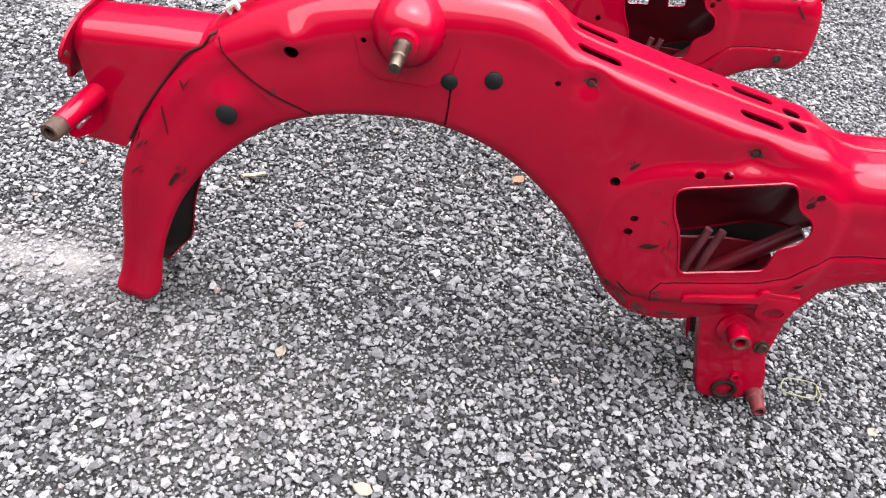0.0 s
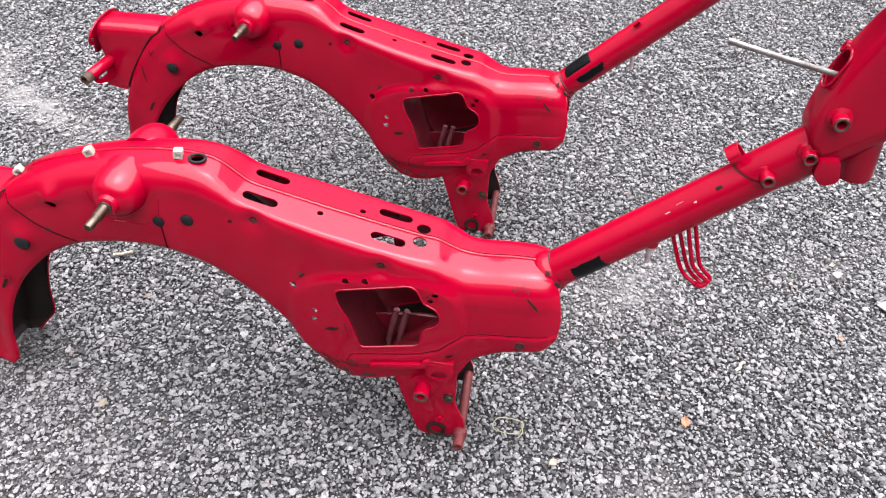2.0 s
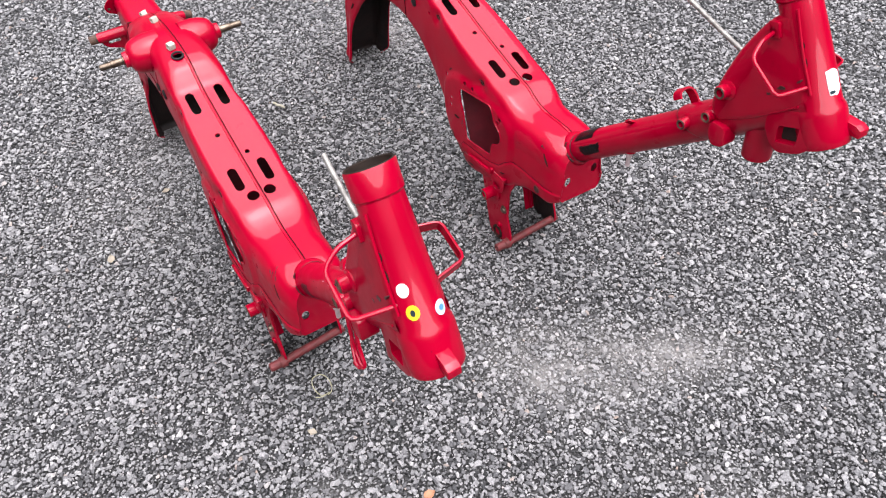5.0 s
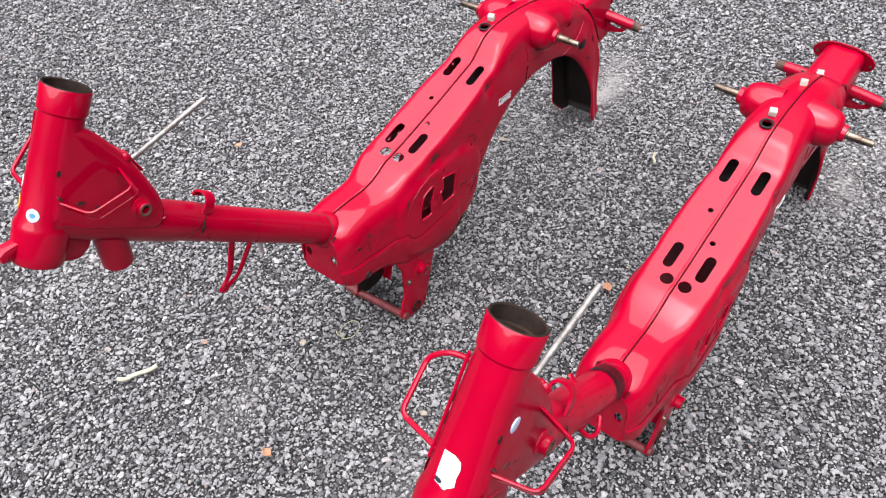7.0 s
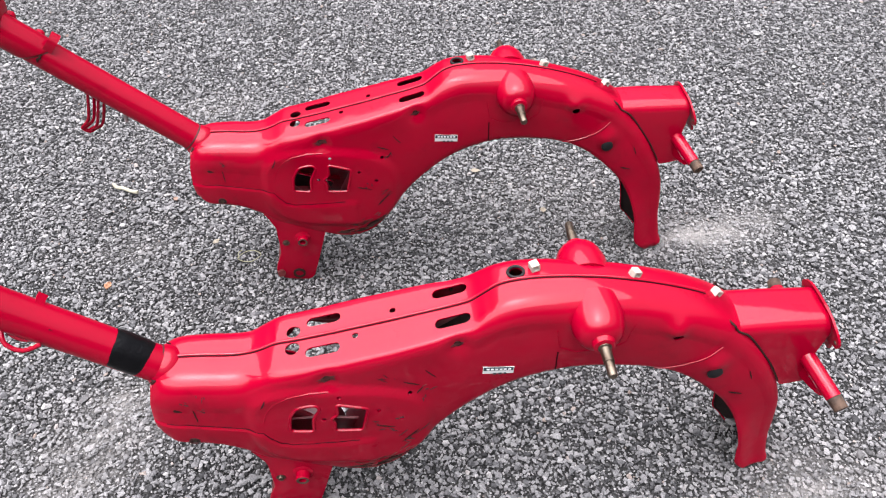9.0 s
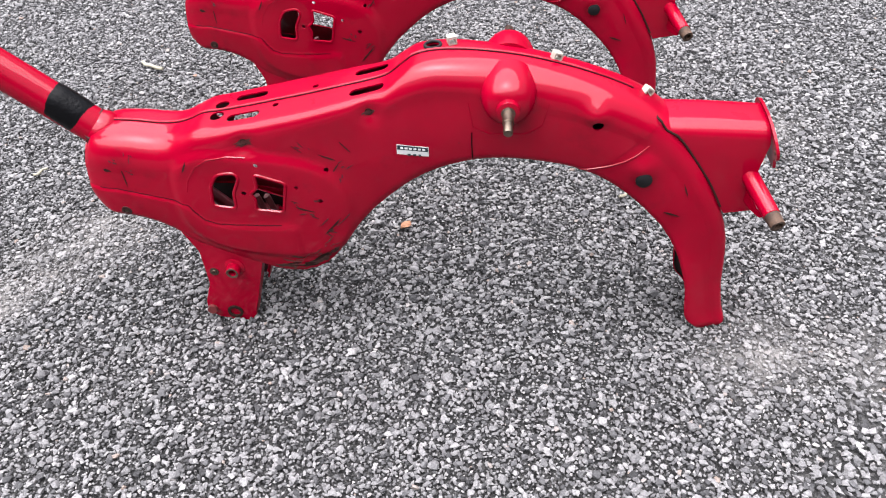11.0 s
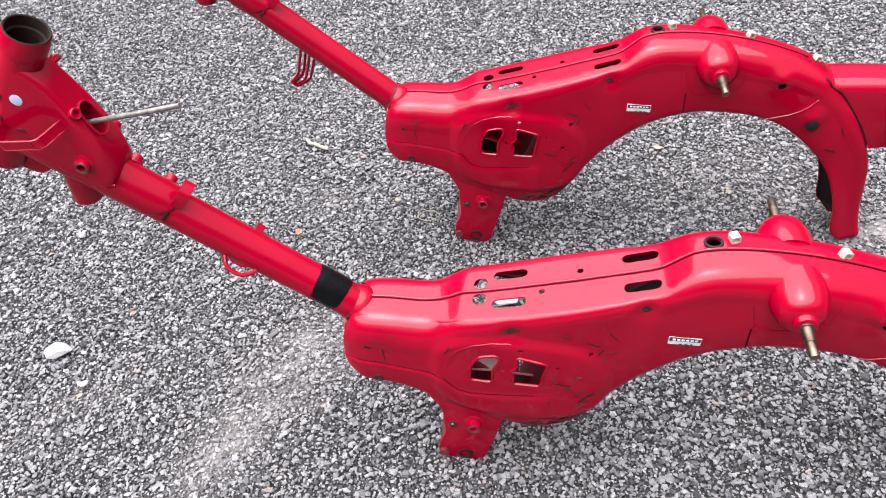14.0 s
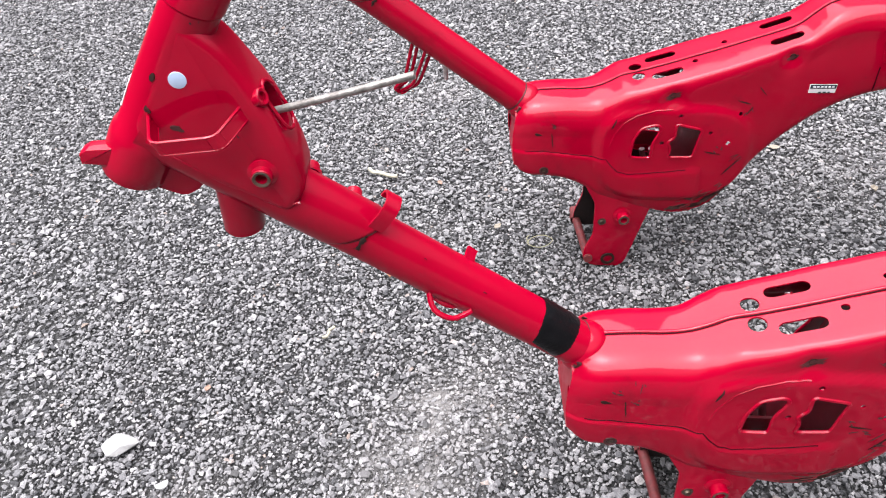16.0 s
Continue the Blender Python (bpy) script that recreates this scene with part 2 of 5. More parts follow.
# ---- the pressed-steel spine of the moped frame ----
# ridge x, z; lower edge x, z; half width; half width of the flat top; shoulder depth; roundness
SPINE = [
    (-0.500, -0.003, -0.473, -0.003, 0.038, 0.034, 0.010, 0.8),
    (-0.508, 0.012, -0.457, 0.015, 0.045, 0.035, 0.012, 0.8),
    (-0.500, 0.038, -0.442, 0.036, 0.044, 0.033, 0.014, 0.8),
    (-0.490, 0.085, -0.434, 0.085, 0.044, 0.032, 0.016, 0.8),
    (-0.485, 0.130, -0.424, 0.122, 0.045, 0.031, 0.018, 0.8),
    (-0.478, 0.175, -0.409, 0.160, 0.046, 0.030, 0.018, 0.8),
    (-0.465, 0.215, -0.389, 0.193, 0.046, 0.029, 0.019, 0.8),
    (-0.447, 0.255, -0.366, 0.221, 0.047, 0.027, 0.022, 0.8),
    (-0.422, 0.300, -0.340, 0.247, 0.047, 0.025, 0.024, 0.8),
    (-0.396, 0.335, -0.312, 0.270, 0.047, 0.022, 0.028, 0.8),
    (-0.364, 0.364, -0.280, 0.289, 0.048, 0.020, 0.030, 0.8),
    (-0.320, 0.390, -0.250, 0.300, 0.048, 0.018, 0.034, 0.8),
    (-0.265, 0.411, -0.220, 0.306, 0.048, 0.018, 0.036, 0.8),
    (-0.210, 0.426, -0.185, 0.310, 0.048, 0.018, 0.036, 0.8),
    (-0.165, 0.434, -0.150, 0.310, 0.048, 0.020, 0.034, 0.75),
    (-0.120, 0.438, -0.115, 0.304, 0.049, 0.024, 0.030, 0.7),
    (-0.085, 0.437, -0.082, 0.292, 0.049, 0.028, 0.028, 0.65),
    (-0.060, 0.431, -0.050, 0.274, 0.050, 0.031, 0.027, 0.55),
    (-0.042, 0.418, -0.020, 0.249, 0.050, 0.036, 0.024, 0.62),
    (-0.024, 0.404, 0.005, 0.225, 0.051, 0.041, 0.022, 0.70),
    (0.000, 0.396, 0.030, 0.194, 0.052, 0.0440, 0.020, 0.80),
    (0.040, 0.386, 0.053, 0.160, 0.054, 0.0455, 0.020, 0.85),
    (0.080, 0.376, 0.073, 0.136, 0.056, 0.0465, 0.021, 0.88),
    (0.120, 0.367, 0.095, 0.121, 0.057, 0.0465, 0.023, 0.88),
    (0.160, 0.358, 0.120, 0.117, 0.058, 0.0455, 0.025, 0.88),
    (0.200, 0.350, 0.150, 0.120, 0.058, 0.0435, 0.027, 0.85),
    (0.225, 0.346, 0.190, 0.135, 0.058, 0.0405, 0.029, 0.82),
    (0.245, 0.337, 0.230, 0.152, 0.057, 0.0370, 0.031, 0.80),
    (0.265, 0.331, 0.262, 0.166, 0.056, 0.030, 0.038, 0.7),
    (0.290, 0.330, 0.285, 0.186, 0.055, 0.028, 0.040, 0.75),
    (0.320, 0.333, 0.315, 0.203, 0.054, 0.026, 0.040, 0.8),
    (0.350, 0.334, 0.345, 0.211, 0.053, 0.024, 0.040, 0.8),
    (0.366, 0.332, 0.368, 0.213, 0.0510, 0.022, 0.040, 0.8),
    (0.377, 0.327, 0.381, 0.217, 0.0460, 0.020, 0.038, 0.8),
    (0.385, 0.319, 0.391, 0.225, 0.0385, 0.016, 0.036, 0.8),
]


def section(row, sides=40, shoulder=9, top=5):
    """One U-shaped section, from the lower edge on one side over the top to the other."""
    px, pz, qx, qz, w, wt, hs, k = row
    h = math.hypot(px - qx, pz - qz)
    ux, uz = (px - qx) / h, (pz - qz) / h
    half = []
    for i in range(sides):
        t = i / sides
        d = h + (hs - h) * t
        half.append((w + 0.0022 * math.sin(math.pi * min(t * 1.15, 1.0)) - 0.0035 * max(0.0, 1 - t * 9) ** 2, d))
    dt = 0.0014
    cx, cd = (w + wt) / 2 * (1 - k) + w * k, (hs + dt) / 2 * (1 - k) + dt * k
    for i in range(shoulder):
        t = i / shoulder
        half.append(((1 - t) ** 2 * w + 2 * t * (1 - t) * cx + t * t * wt, (1 - t) ** 2 * hs + 2 * t * (1 - t) * cd + t * t * dt))
    for i in range(top):
        t = i / top
        half.append((wt * (1 - t), dt * (1 - t) ** 1.5))
    ring = [(-y, d) for y, d in half] + [(0.0, 0.0)] + [(y, d) for y, d in reversed(half)]
    return [(px - ux * d, y, pz - uz * d) for y, d in ring]


def loft(rows, inset=0.0, cap_end=False):
    bm = bmesh.new()
    rings = []
    for r in rows:
        r = list(r)
        r[4] -= inset
        rings.append([bm.verts.new(p) for p in section(r)])
    for p, q in zip(rings, rings[1:]):
        for k in range(len(p) - 1):
            bm.faces.new((p[k], q[k], q[k + 1], p[k + 1]))
    if cap_end:
        bm.faces.new(rings[-1])
    bm.normal_update()
    return bm, rings


def smoothstep(a, b, x):
    t = min(max((x - a) / (b - a), 0.0), 1.0)
    return t * t * (3 - 2 * t)


PLATE_R = ((0.105, 0.117, 0.135, 0.169, 0.215, 0.240, 0.255, 0.270, 0.300, 0.345, 0.390), (0.160, 0.172, 0.177, 0.184, 0.194, 0.205, 0.222, 0.234, 0.240, 0.243, 0.244))
PLATE_L = ((0.105, 0.130, 0.192, 0.220, 0.236, 0.246, 0.254, 0.303, 0.350, 0.390), (0.207, 0.207, 0.207, 0.208, 0.214, 0.226, 0.238, 0.248, 0.258, 0.258))


def emboss(bm):
    """The pressed details: swelling round the engine opening, bosses by the seat bolts and the plugs."""
    for v in bm.verts:
        x, y, z = v.co
        s = 1 if y > 0 else -1
        if abs(y) > 0.03:
            # raised field round the opening
            ex, ez = (x - 0.150) / 0.125, (z - 0.235 - 0.10 * (x - 0.15)) / 0.088
            v.co.y += s * 0.0055 * (1 - smoothstep(0.88, 1.01, (abs(ex) ** 3 + abs(ez) ** 3) ** (1 / 3)))
            for bx, bz, r, hgt in ((-0.345, 0.300, 0.024, 0.008), (-0.281, 0.376, 0.016, 0.008)):
                d = math.hypot(x - bx, z - bz)
                v.co.y += s * hgt * math.exp(-(d / r) ** 2 * 1.6)
            # the lower fender flares towards its front edge
            if z < 0.22 and x < -0.38:
                front = -0.442 + 0.26 * (z - 0.036)
                v.co.y += s * 0.013 * smoothstep(front - 0.036, front, x) * smoothstep(0.21, 0.09, z)
            # lower stiffening plate welded on, with a clear edge
            edge = float(np.interp(x, *(PLATE_R if s < 0 else PLATE_L)))
            if 0.105 < x < 0.40:
                v.co.y += s * 0.0024 * smoothstep(edge + 0.0015, edge - 0.0025, z) * smoothstep(0.105, 0.112, x)
            # dents by the seat bolts
            for bx, bz in ((-0.004, 0.378), (0.160, 0.333)):
                d = math.hypot(x - bx, z - bz)
                v.co.y -= s * 0.006 * math.exp(-(d / 0.014) ** 2)
            # the front end bulges forward between top and bottom
            v.co.x += 0.006 * smoothstep(0.366, 0.388, x) * max(0.0, 1 - ((z - 0.270) / 0.045) ** 2)
    bm.normal_update()
    return bm


PER = 7
SPLIT = 10  # the lower fender is a panel of its own up to this station
dense = spline(SPINE, PER)
leg_rows = dense[: (SPLIT + 1) * PER + 1]
main_rows = dense[SPLIT * PER:]


def slot_cutter(bm, x, y, length, width, slope=-0.26):
    """A slot through the sloping top, straight down."""
    c, s = math.cos(math.atan(slope)), math.sin(math.atan(slope))
    z = 0.396 + slope * x
    lo, hi = [], []
    for a, b in capsule(0, 0, length, width):
        lo.append(bm.verts.new((x + a * c + 0.02 * s, y + b, z + a * s - 0.02 * c)))
        hi.append(bm.verts.new((x + a * c - 0.05 * s, y + b, z + a * s + 0.05 * c)))
    n = len(lo)
    fs = [bm.faces.new(lo), bm.faces.new(hi)]
    for k in range(n):
        l = (k + 1) % n
        fs.append(bm.faces.new((lo[k], lo[l], hi[l], hi[k])))
    bmesh.ops.recalc_face_normals(bm, faces=fs)


def top_hole(bm, x, y, z, r):
    revolve(bm, (x, y, z - 0.02), (0, 0, 1), [(0, 0), (0, r), (0.06, r), (0.06, 0)], 14)


OPENING_S = rounded([(0.098, 0.284), (0.104, 0.292), (0.200, 0.316), (0.209, 0.310), (0.217, 0.289), (0.236, 0.278), (0.241, 0.262),
                     (0.233, 0.248), (0.216, 0.240), (0.213, 0.210), (0.130, 0.190), (0.116, 0.240), (0.104, 0.262)], 0.008)
WINDOW_1 = rounded([(0.215, 0.272), (0.204, 0.291), (0.180, 0.295), (0.174, 0.286), (0.180, 0.274), (0.186, 0.262), (0.187, 0.236), (0.219, 0.241)], 0.007)
WINDOW_2 = rounded([(0.153, 0.293), (0.113, 0.279), (0.123, 0.231), (0.161, 0.235), (0.158, 0.252), (0.164, 0.262), (0.153, 0.270)], 0.006)


def spine_cutters():
    bm = bmesh.new()
    for sy in (-0.025, 0.024):
        slot_cutter(bm, 0.000, sy, 0.046, 0.0150)
        slot_cutter(bm, 0.163, sy, 0.046, 0.0150)
    top_hole(bm, 0.203, -0.014, 0.346, 0.0095)
    top_hole(bm, 0.203, 0.013, 0.346, 0.0095)
    top_hole(bm, 0.0735, -0.0155, 0.377, 0.0042)
    top_hole(bm, 0.122, 0.0125, 0.366, 0.0042)
    top_hole(bm, -0.081, -0.0120, 0.436, 0.0085)
    prism(bm, OPENING_S, -0.09, -0.03)
    prism(bm, WINDOW_1, 0.03, 0.09)
    prism(bm, WINDOW_2, 0.03, 0.09)
    for x, z, r in ((0.041, 0.283, 0.0050), (0.069, 0.248, 0.0042), (0.067, 0.231, 0.0048), (0.115, 0.308, 0.0045), (0.141, 0.312, 0.0045),
                    (0.232, 0.304, 0.0042), (0.226, 0.294, 0.0042), (-0.034, 0.373, 0.003), (-0.280, 0.364, 0.0068), (0.346, 0.2285, 0.0052), (-0.214, 0.385, 0.0025)):
        revolve(bm, (x, -0.09, z), (0, 1, 0), [(0, 0), (0, r), (0.06, r), (0.06, 0)], 12)
    for x, z, r in ((-0.283, 0.362, 0.0068), (0.348, 0.223, 0.0052), (0.172, 0.262, 0.0035), (0.148, 0.306, 0.0032), (0.071, 0.250, 0.0036), (0.058, 0.297, 0.0032), (0.100, 0.272, 0.0028)):
        revolve(bm, (x, 0.03, z), (0, 1, 0), [(0, 0), (0, r), (0.06, r), (0.06, 0)], 12)
    return bm


def sample(bvh, x, z, side):
    """The y of the outer skin at (x, z); side is -1 or 1."""
    hit = bvh.ray_cast(Vector((x, side * 0.5, z)), Vector((0, -side, 0)))
    return hit[0].y if hit[0] is not None else side * 0.05


def bead(bvh, points, side, r, lift=0.0004, step=0.006):
    """A thin raised line that lies on the skin along (x, z) points."""
    out = []
    for (x0, z0), (x1, z1) in zip(points, points[1:]):
        n = max(1, int(math.hypot(x1 - x0, z1 - z0) / step))
        for k in range(n):
            t = k / n
            x, z = x0 + (x1 - x0) * t, z0 + (z1 - z0) * t
            out.append((x, sample(bvh, x, z, side) + side * lift, z))
    x, z = points[-1]
    out.append((x, sample(bvh, x, z, side) + side * lift, z))
    bm = bmesh.new()
    return wire(bm, out, r, 6, 1)


def patch(bvh, outline, side, lift=0.0006):
    """A flat mark that follows the skin."""
    bm = bmesh.new()
    c = (sum(p[0] for p in outline) / len(outline), sum(p[1] for p in outline) / len(outline))
    vs = [bm.verts.new((x, sample(bvh, x, z, side) + side * lift, z)) for x, z in outline]
    m = bm.verts.new((c[0], sample(bvh, *c, side) + side * lift, c[1]))
    low = [bm.verts.new(v.co - Vector((0, side * 0.001, 0))) for v in vs]
    n = len(vs)
    for k in range(n):
        l = (k + 1) % n
        bm.faces.new((vs[k], vs[l], m))
        bm.faces.new((vs[k], low[k], low[l], vs[l]))
    bmesh.ops.recalc_face_normals(bm, faces=bm.faces)
    return bm


def blob(x, z, a, b, ang, rng, n=12, rough=0.3):
    out = []
    for k in range(n):
        t = k * math.tau / n
        r = 1 + rng.uniform(-rough, rough)
        p, q = a * r * math.cos(t), b * r * math.sin(t)
        out.append((x + p * math.cos(ang) - q * math.sin(ang), z + p * math.sin(ang) + q * math.cos(ang)))
    return out


def boss(parent, name, x, y, z, side, r, length, tip=RUST, label=""):
    """A welded sleeve that points sideways, with a dark bored end."""
    bm = revolve(bmesh.new(), (x, y, z), (0, side, 0), [(-0.004, r * 1.5), (0.002, r * 1.45), (0.004, r), (length, r), (length + 0.001, r * 0.9), (length, r * 0.55), (0.0, r * 0.5), (0.0, 0)], 20)
    b = part(name, bm, RED, parent, label)
    bm = revolve(bmesh.new(), (x, y, z), (0, side, 0), [(length + 0.0012, r * 0.86), (length + 0.0018, r * 0.8), (length + 0.001, r * 0.56), (length - 0.012, r * 0.54), (length - 0.012, 0)], 18)
    part("bore", bm, tip, b, "rusty bored end")
    return b


def strip(points, width, axis, thick):
    """A flat strap through the points, as wide as given along an axis."""
    bm = bmesh.new()
    pts = [Vector(q) for q in spline(points, 5)]
    ax = Vector(axis).normalized()
    rings = []
    for i, c in enumerate(pts):
        d = (pts[min(i + 1, len(pts) - 1)] - pts[max(i - 1, 0)]).normalized()
        n = d.cross(ax).normalized() * thick / 2
        w = ax * width / 2
        rings.append([bm.verts.new(c + n + w), bm.verts.new(c + n - w), bm.verts.new(c - n - w), bm.verts.new(c - n + w)])
    for p, q in zip(rings, rings[1:]):
        for k in range(4):
            bm.faces.new((p[k], p[(k + 1) % 4], q[(k + 1) % 4], q[k]))
    bm.faces.new(list(reversed(rings[0])))
    bm.faces.new(rings[-1])
    bmesh.ops.recalc_face_normals(bm, faces=bm.faces)
    return bm


def build_frame():
    rng = random.Random(4)
    root = new("moped_frame")
    # main shell
    bm, _ = loft(main_rows)
    emboss(bm)
    tmp, _ = loft(dense, 0.0, True)
    emboss(tmp)
    bvh = BVHTree.FromBMesh(tmp)
    tmp.free()
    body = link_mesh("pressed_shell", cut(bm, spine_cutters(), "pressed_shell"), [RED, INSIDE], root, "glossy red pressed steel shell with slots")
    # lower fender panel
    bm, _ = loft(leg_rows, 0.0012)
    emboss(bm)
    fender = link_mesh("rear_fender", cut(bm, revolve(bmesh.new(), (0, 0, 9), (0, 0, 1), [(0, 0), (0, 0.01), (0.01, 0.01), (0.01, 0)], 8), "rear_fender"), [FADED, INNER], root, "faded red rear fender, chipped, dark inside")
    # liner under the arch
    bm = bmesh.new()
    prev = None
    for r in dense[8 * PER: 22 * PER: 4]:
        t = 0.50
        x, z, w = r[2] + (r[0] - r[2]) * t, r[3] + (r[1] - r[3]) * t, r[4] - 0.004
        cur = [bm.verts.new((x, y, z)) for y in (-w, -w * 0.4, w * 0.4, w)]
        if prev:
            for i in range(3):
                bm.faces.new((prev[i], prev[i + 1], cur[i + 1], cur[i]))
        prev = cur
    part("arch_liner", bm, INNER, fender, "dark brown liner under the arch")
    # raised centre seam along the top
    pts = [(r[0], -0.0012, r[1] - 0.0004) for r in main_rows[6:-8:2]]
    seam_bm = wire(bmesh.new(), pts, 0.0024, 10, 1)
    part("top_seam", seam_bm, RED, body, "raised folded seam")
    # thin dark wire: the shadow beside the raised seam, put into colour
    pts = [(r[0], 0.0016, r[1] + 0.0004) for r in main_rows[6:-8:2]]
    part("seam_line", wire(bmesh.new(), pts, 0.0010, 6, 1), SEAM, body, "shade painted as a dark line along the seam")
    for side in (-1, 1):
        seam = [(-0.352, 0.362), (-0.347, 0.352), (-0.332, 0.338), (-0.317, 0.327), (-0.295, 0.315), (-0.273, 0.306), (-0.262, 0.301)]
        if side > 0:
            seam = [(-0.348, 0.333), (-0.335, 0.321), (-0.320, 0.311), (-0.304, 0.304), (-0.288, 0.300), (-0.275, 0.297), (-0.266, 0.296)]
        part("fender_joint", bead(bvh, seam, side, 0.0009), SEAM if side < 0 else RED, body, "overlapping joint")
        low = [(0.112, 0.146), (0.110, 0.160), (0.117, 0.172), (0.135, 0.177), (0.169, 0.184), (0.215, 0.194), (0.240, 0.205), (0.255, 0.222), (0.270, 0.234), (0.300, 0.240), (0.345, 0.243), (0.380, 0.244)]
        if side > 0:
            low = [(0.376, 0.258), (0.350, 0.258), (0.303, 0.248), (0.254, 0.238), (0.246, 0.226), (0.236, 0.214), (0.220, 0.208), (0.192, 0.207), (0.130, 0.207)]
            arc = [(0.250, 0.262), (0.244, 0.281), (0.230, 0.302), (0.211, 0.314), (0.184, 0.318), (0.160, 0.316)]
            part("stamped_arc", bead(bvh, arc, side, 0.0016, -0.0009), RED, body)
        # one dark line for both the dirt and the shade under the plate's step
        part("stiffener_edge", bead(bvh, [(x, z + 0.0012) for x, z in low], side, 0.0008, -0.0002), SEAM, body, "dirt and painted shade along the lower plate edge")
        part("shell_joint", bead(bvh, [(-0.130, 0.352), (-0.130, 0.335), (-0.131, 0.312)], side, 0.0009), SEAM, body)
    # tail box behind the fender
    bm = bmesh.new()
    outline = [(-0.362, 0.356), (-0.420, 0.356), (-0.493, 0.352), (-0.497, 0.330), (-0.491, 0.287), (-0.502, 0.226), (-0.463, 0.220), (-0.448, 0.240), (-0.424, 0.288), (-0.394, 0.322), (-0.366, 0.342)]
    prism(bm, outline, -0.037, 0.037)
    es = [e for e in bm.edges if all(v.co.z > 0.3495 for v in e.verts) and abs(e.verts[0].co.y - e.verts[1].co.y) < 0.001]
    bmesh.ops.bevel(bm, geom=es, offset=0.019, segments=5, profile=0.5, affect="EDGES")
    tail = part("tail_box", bm, RED, root, "red box section carrying the tail lamp")
    for side in (-1, 1):
        e = [(-0.358, 0.362), (-0.366, 0.350), (-0.380, 0.342), (-0.394, 0.326), (-0.410, 0.304), (-0.424, 0.284), (-0.438, 0.262), (-0.454, 0.232)]
        pts = [(-0.352, side * 0.022, 0.3665), (-0.3555, side * 0.032, 0.3640)] + [(x - 0.002, side * 0.0382, z) for x, z in e]
        part("joint_gap", wire(bmesh.new(), pts, 0.0014, 6, 2), PRIMER, tail, "black gap along the joint")
    bm = bmesh.new()
    half = [(0.014, 0.3580), (0.032, 0.3545), (0.049, 0.344), (0.058, 0.330), (0.053, 0.315), (0.037, 0.309), (0.033, 0.289)]
    ring = rounded(half + [(-y, z) for y, z in reversed(half)], 0.006)
    a = [bm.verts.new((-0.490 - (0.362 - z) * 0.28, y, z)) for y, z in ring]
    b = [bm.verts.new((v.co.x - 0.0035, v.co.y, v.co.z)) for v in a]
    bm.faces.new(a)
    bm.faces.new(list(reversed(b)))
    for k in range(len(a)):
        l = (k + 1) % len(a)
        bm.faces.new((a[l], a[k], b[k], b[l]))
    bmesh.ops.recalc_face_normals(bm, faces=bm.faces)
    plate = part("end_plate", bm, RED, tail)
    for sy in (-0.049, 0.049):
        part("screw_hole", revolve(bmesh.new(), (-0.5015, sy, 0.326), (1, 0, -0.3), [(-0.004, 0), (-0.004, 0.003), (0.0025, 0.003), (0.0025, 0)], 10), RUST, plate)
    # peg tubes beside the tail
    for side in (-1, 1):
        tip = Vector((-0.5015 - side * 0.0045, side * 0.108, 0.265 - side * 0.007))
        base = Vector((-0.482, side * 0.024, 0.281))
        d = tip - base
        dn, L = d.normalized(), d.length
        peg = part("side_peg", revolve(bmesh.new(), base, d, [(0, 0.0115), (L * 0.80, 0.0105), (L * 0.81, 0.0095)], 18), RED, root, "red tube peg with rusty end")
        part("peg_end", revolve(bmesh.new(), base, d, [(L * 0.78, 0.0098), (L, 0.0094), (L, 0.006), (L * 0.8, 0.006), (L * 0.8, 0)], 18), RUST, peg, "bare rusty tube end")
        web = prism(bmesh.new(), rounded([(0.004, 0.0), (0.004, -0.034), (0.030, -0.036), (0.060, -0.024), (0.070, 0.0)], 0.008), -0.0015, 0.0015)
        hole = prism(bmesh.new(), capsule(0.040, -0.015, 0.026, 0.008), -0.02, 0.02)
        me = cut(web, hole, "peg_web", 0.0)
        nrm = dn.cross(Vector((0, 0, 1))).normalized()
        me.transform(Matrix.Translation(base) @ Matrix((dn, nrm, nrm.cross(dn))).transposed().to_4x4())
        link_mesh("peg_web", me, [RED, RED], peg)
    # suspension mounts on both sides
    for side in (-1, 1):
        c = (-0.174, 0.0, 0.4020)
        prof = [(0.020, 0.0), (0.020, 0.0335), (0.044, 0.0335), (0.052, 0.0322), (0.060, 0.0304), (0.067, 0.0280), (0.072, 0.0250), (0.0755, 0.0210), (0.0775, 0.0165), (0.0785, 0.0140), (0.0855, 0.0132), (0.0865, 0.0105), (0.0865, 0)]
        dome = part("suspension_mount", revolve(bmesh.new(), c, (0, side, 0), prof, 36), RED, root, "domed red suspension mount")
        part("stud", revolve(bmesh.new(), c, (0, side, 0), [(0.080, 0.0085), (0.088, 0.0083), (0.089, 0.0066), (0.108, 0.0066), (0.109, 0.0056), (0.126, 0.0056), (0.128, 0.0045), (0.128, 0)], 16), STEEL, dome, "worn bare steel stud")
        part("backing_plate", bead(bvh, [(-0.224, 0.392), (-0.216, 0.362), (-0.196, 0.350), (-0.152, 0.350), (-0.132, 0.360), (-0.126, 0.392)], side, 0.0007), RED, dome)
    # rubber plugs
    for side, spots in ((-1, ((-0.344, 0.290, 0.0105), (-0.132, 0.359, 0.0078), (-0.092, 0.367, 0.0085))), (1, ((-0.348, 0.284, 0.0105),))):
        for x, z, r in spots:
            y = sample(bvh, x, z, side)
            part("rubber_plug", revolve(bmesh.new(), (x, y - side * 0.003, z), (0, side, 0), [(0, r * 0.8), (0.0025, r), (0.0045, r), (0.006, r * 0.75), (0.0065, 0)], 18), RUBBER, root, "round black rubber plug")
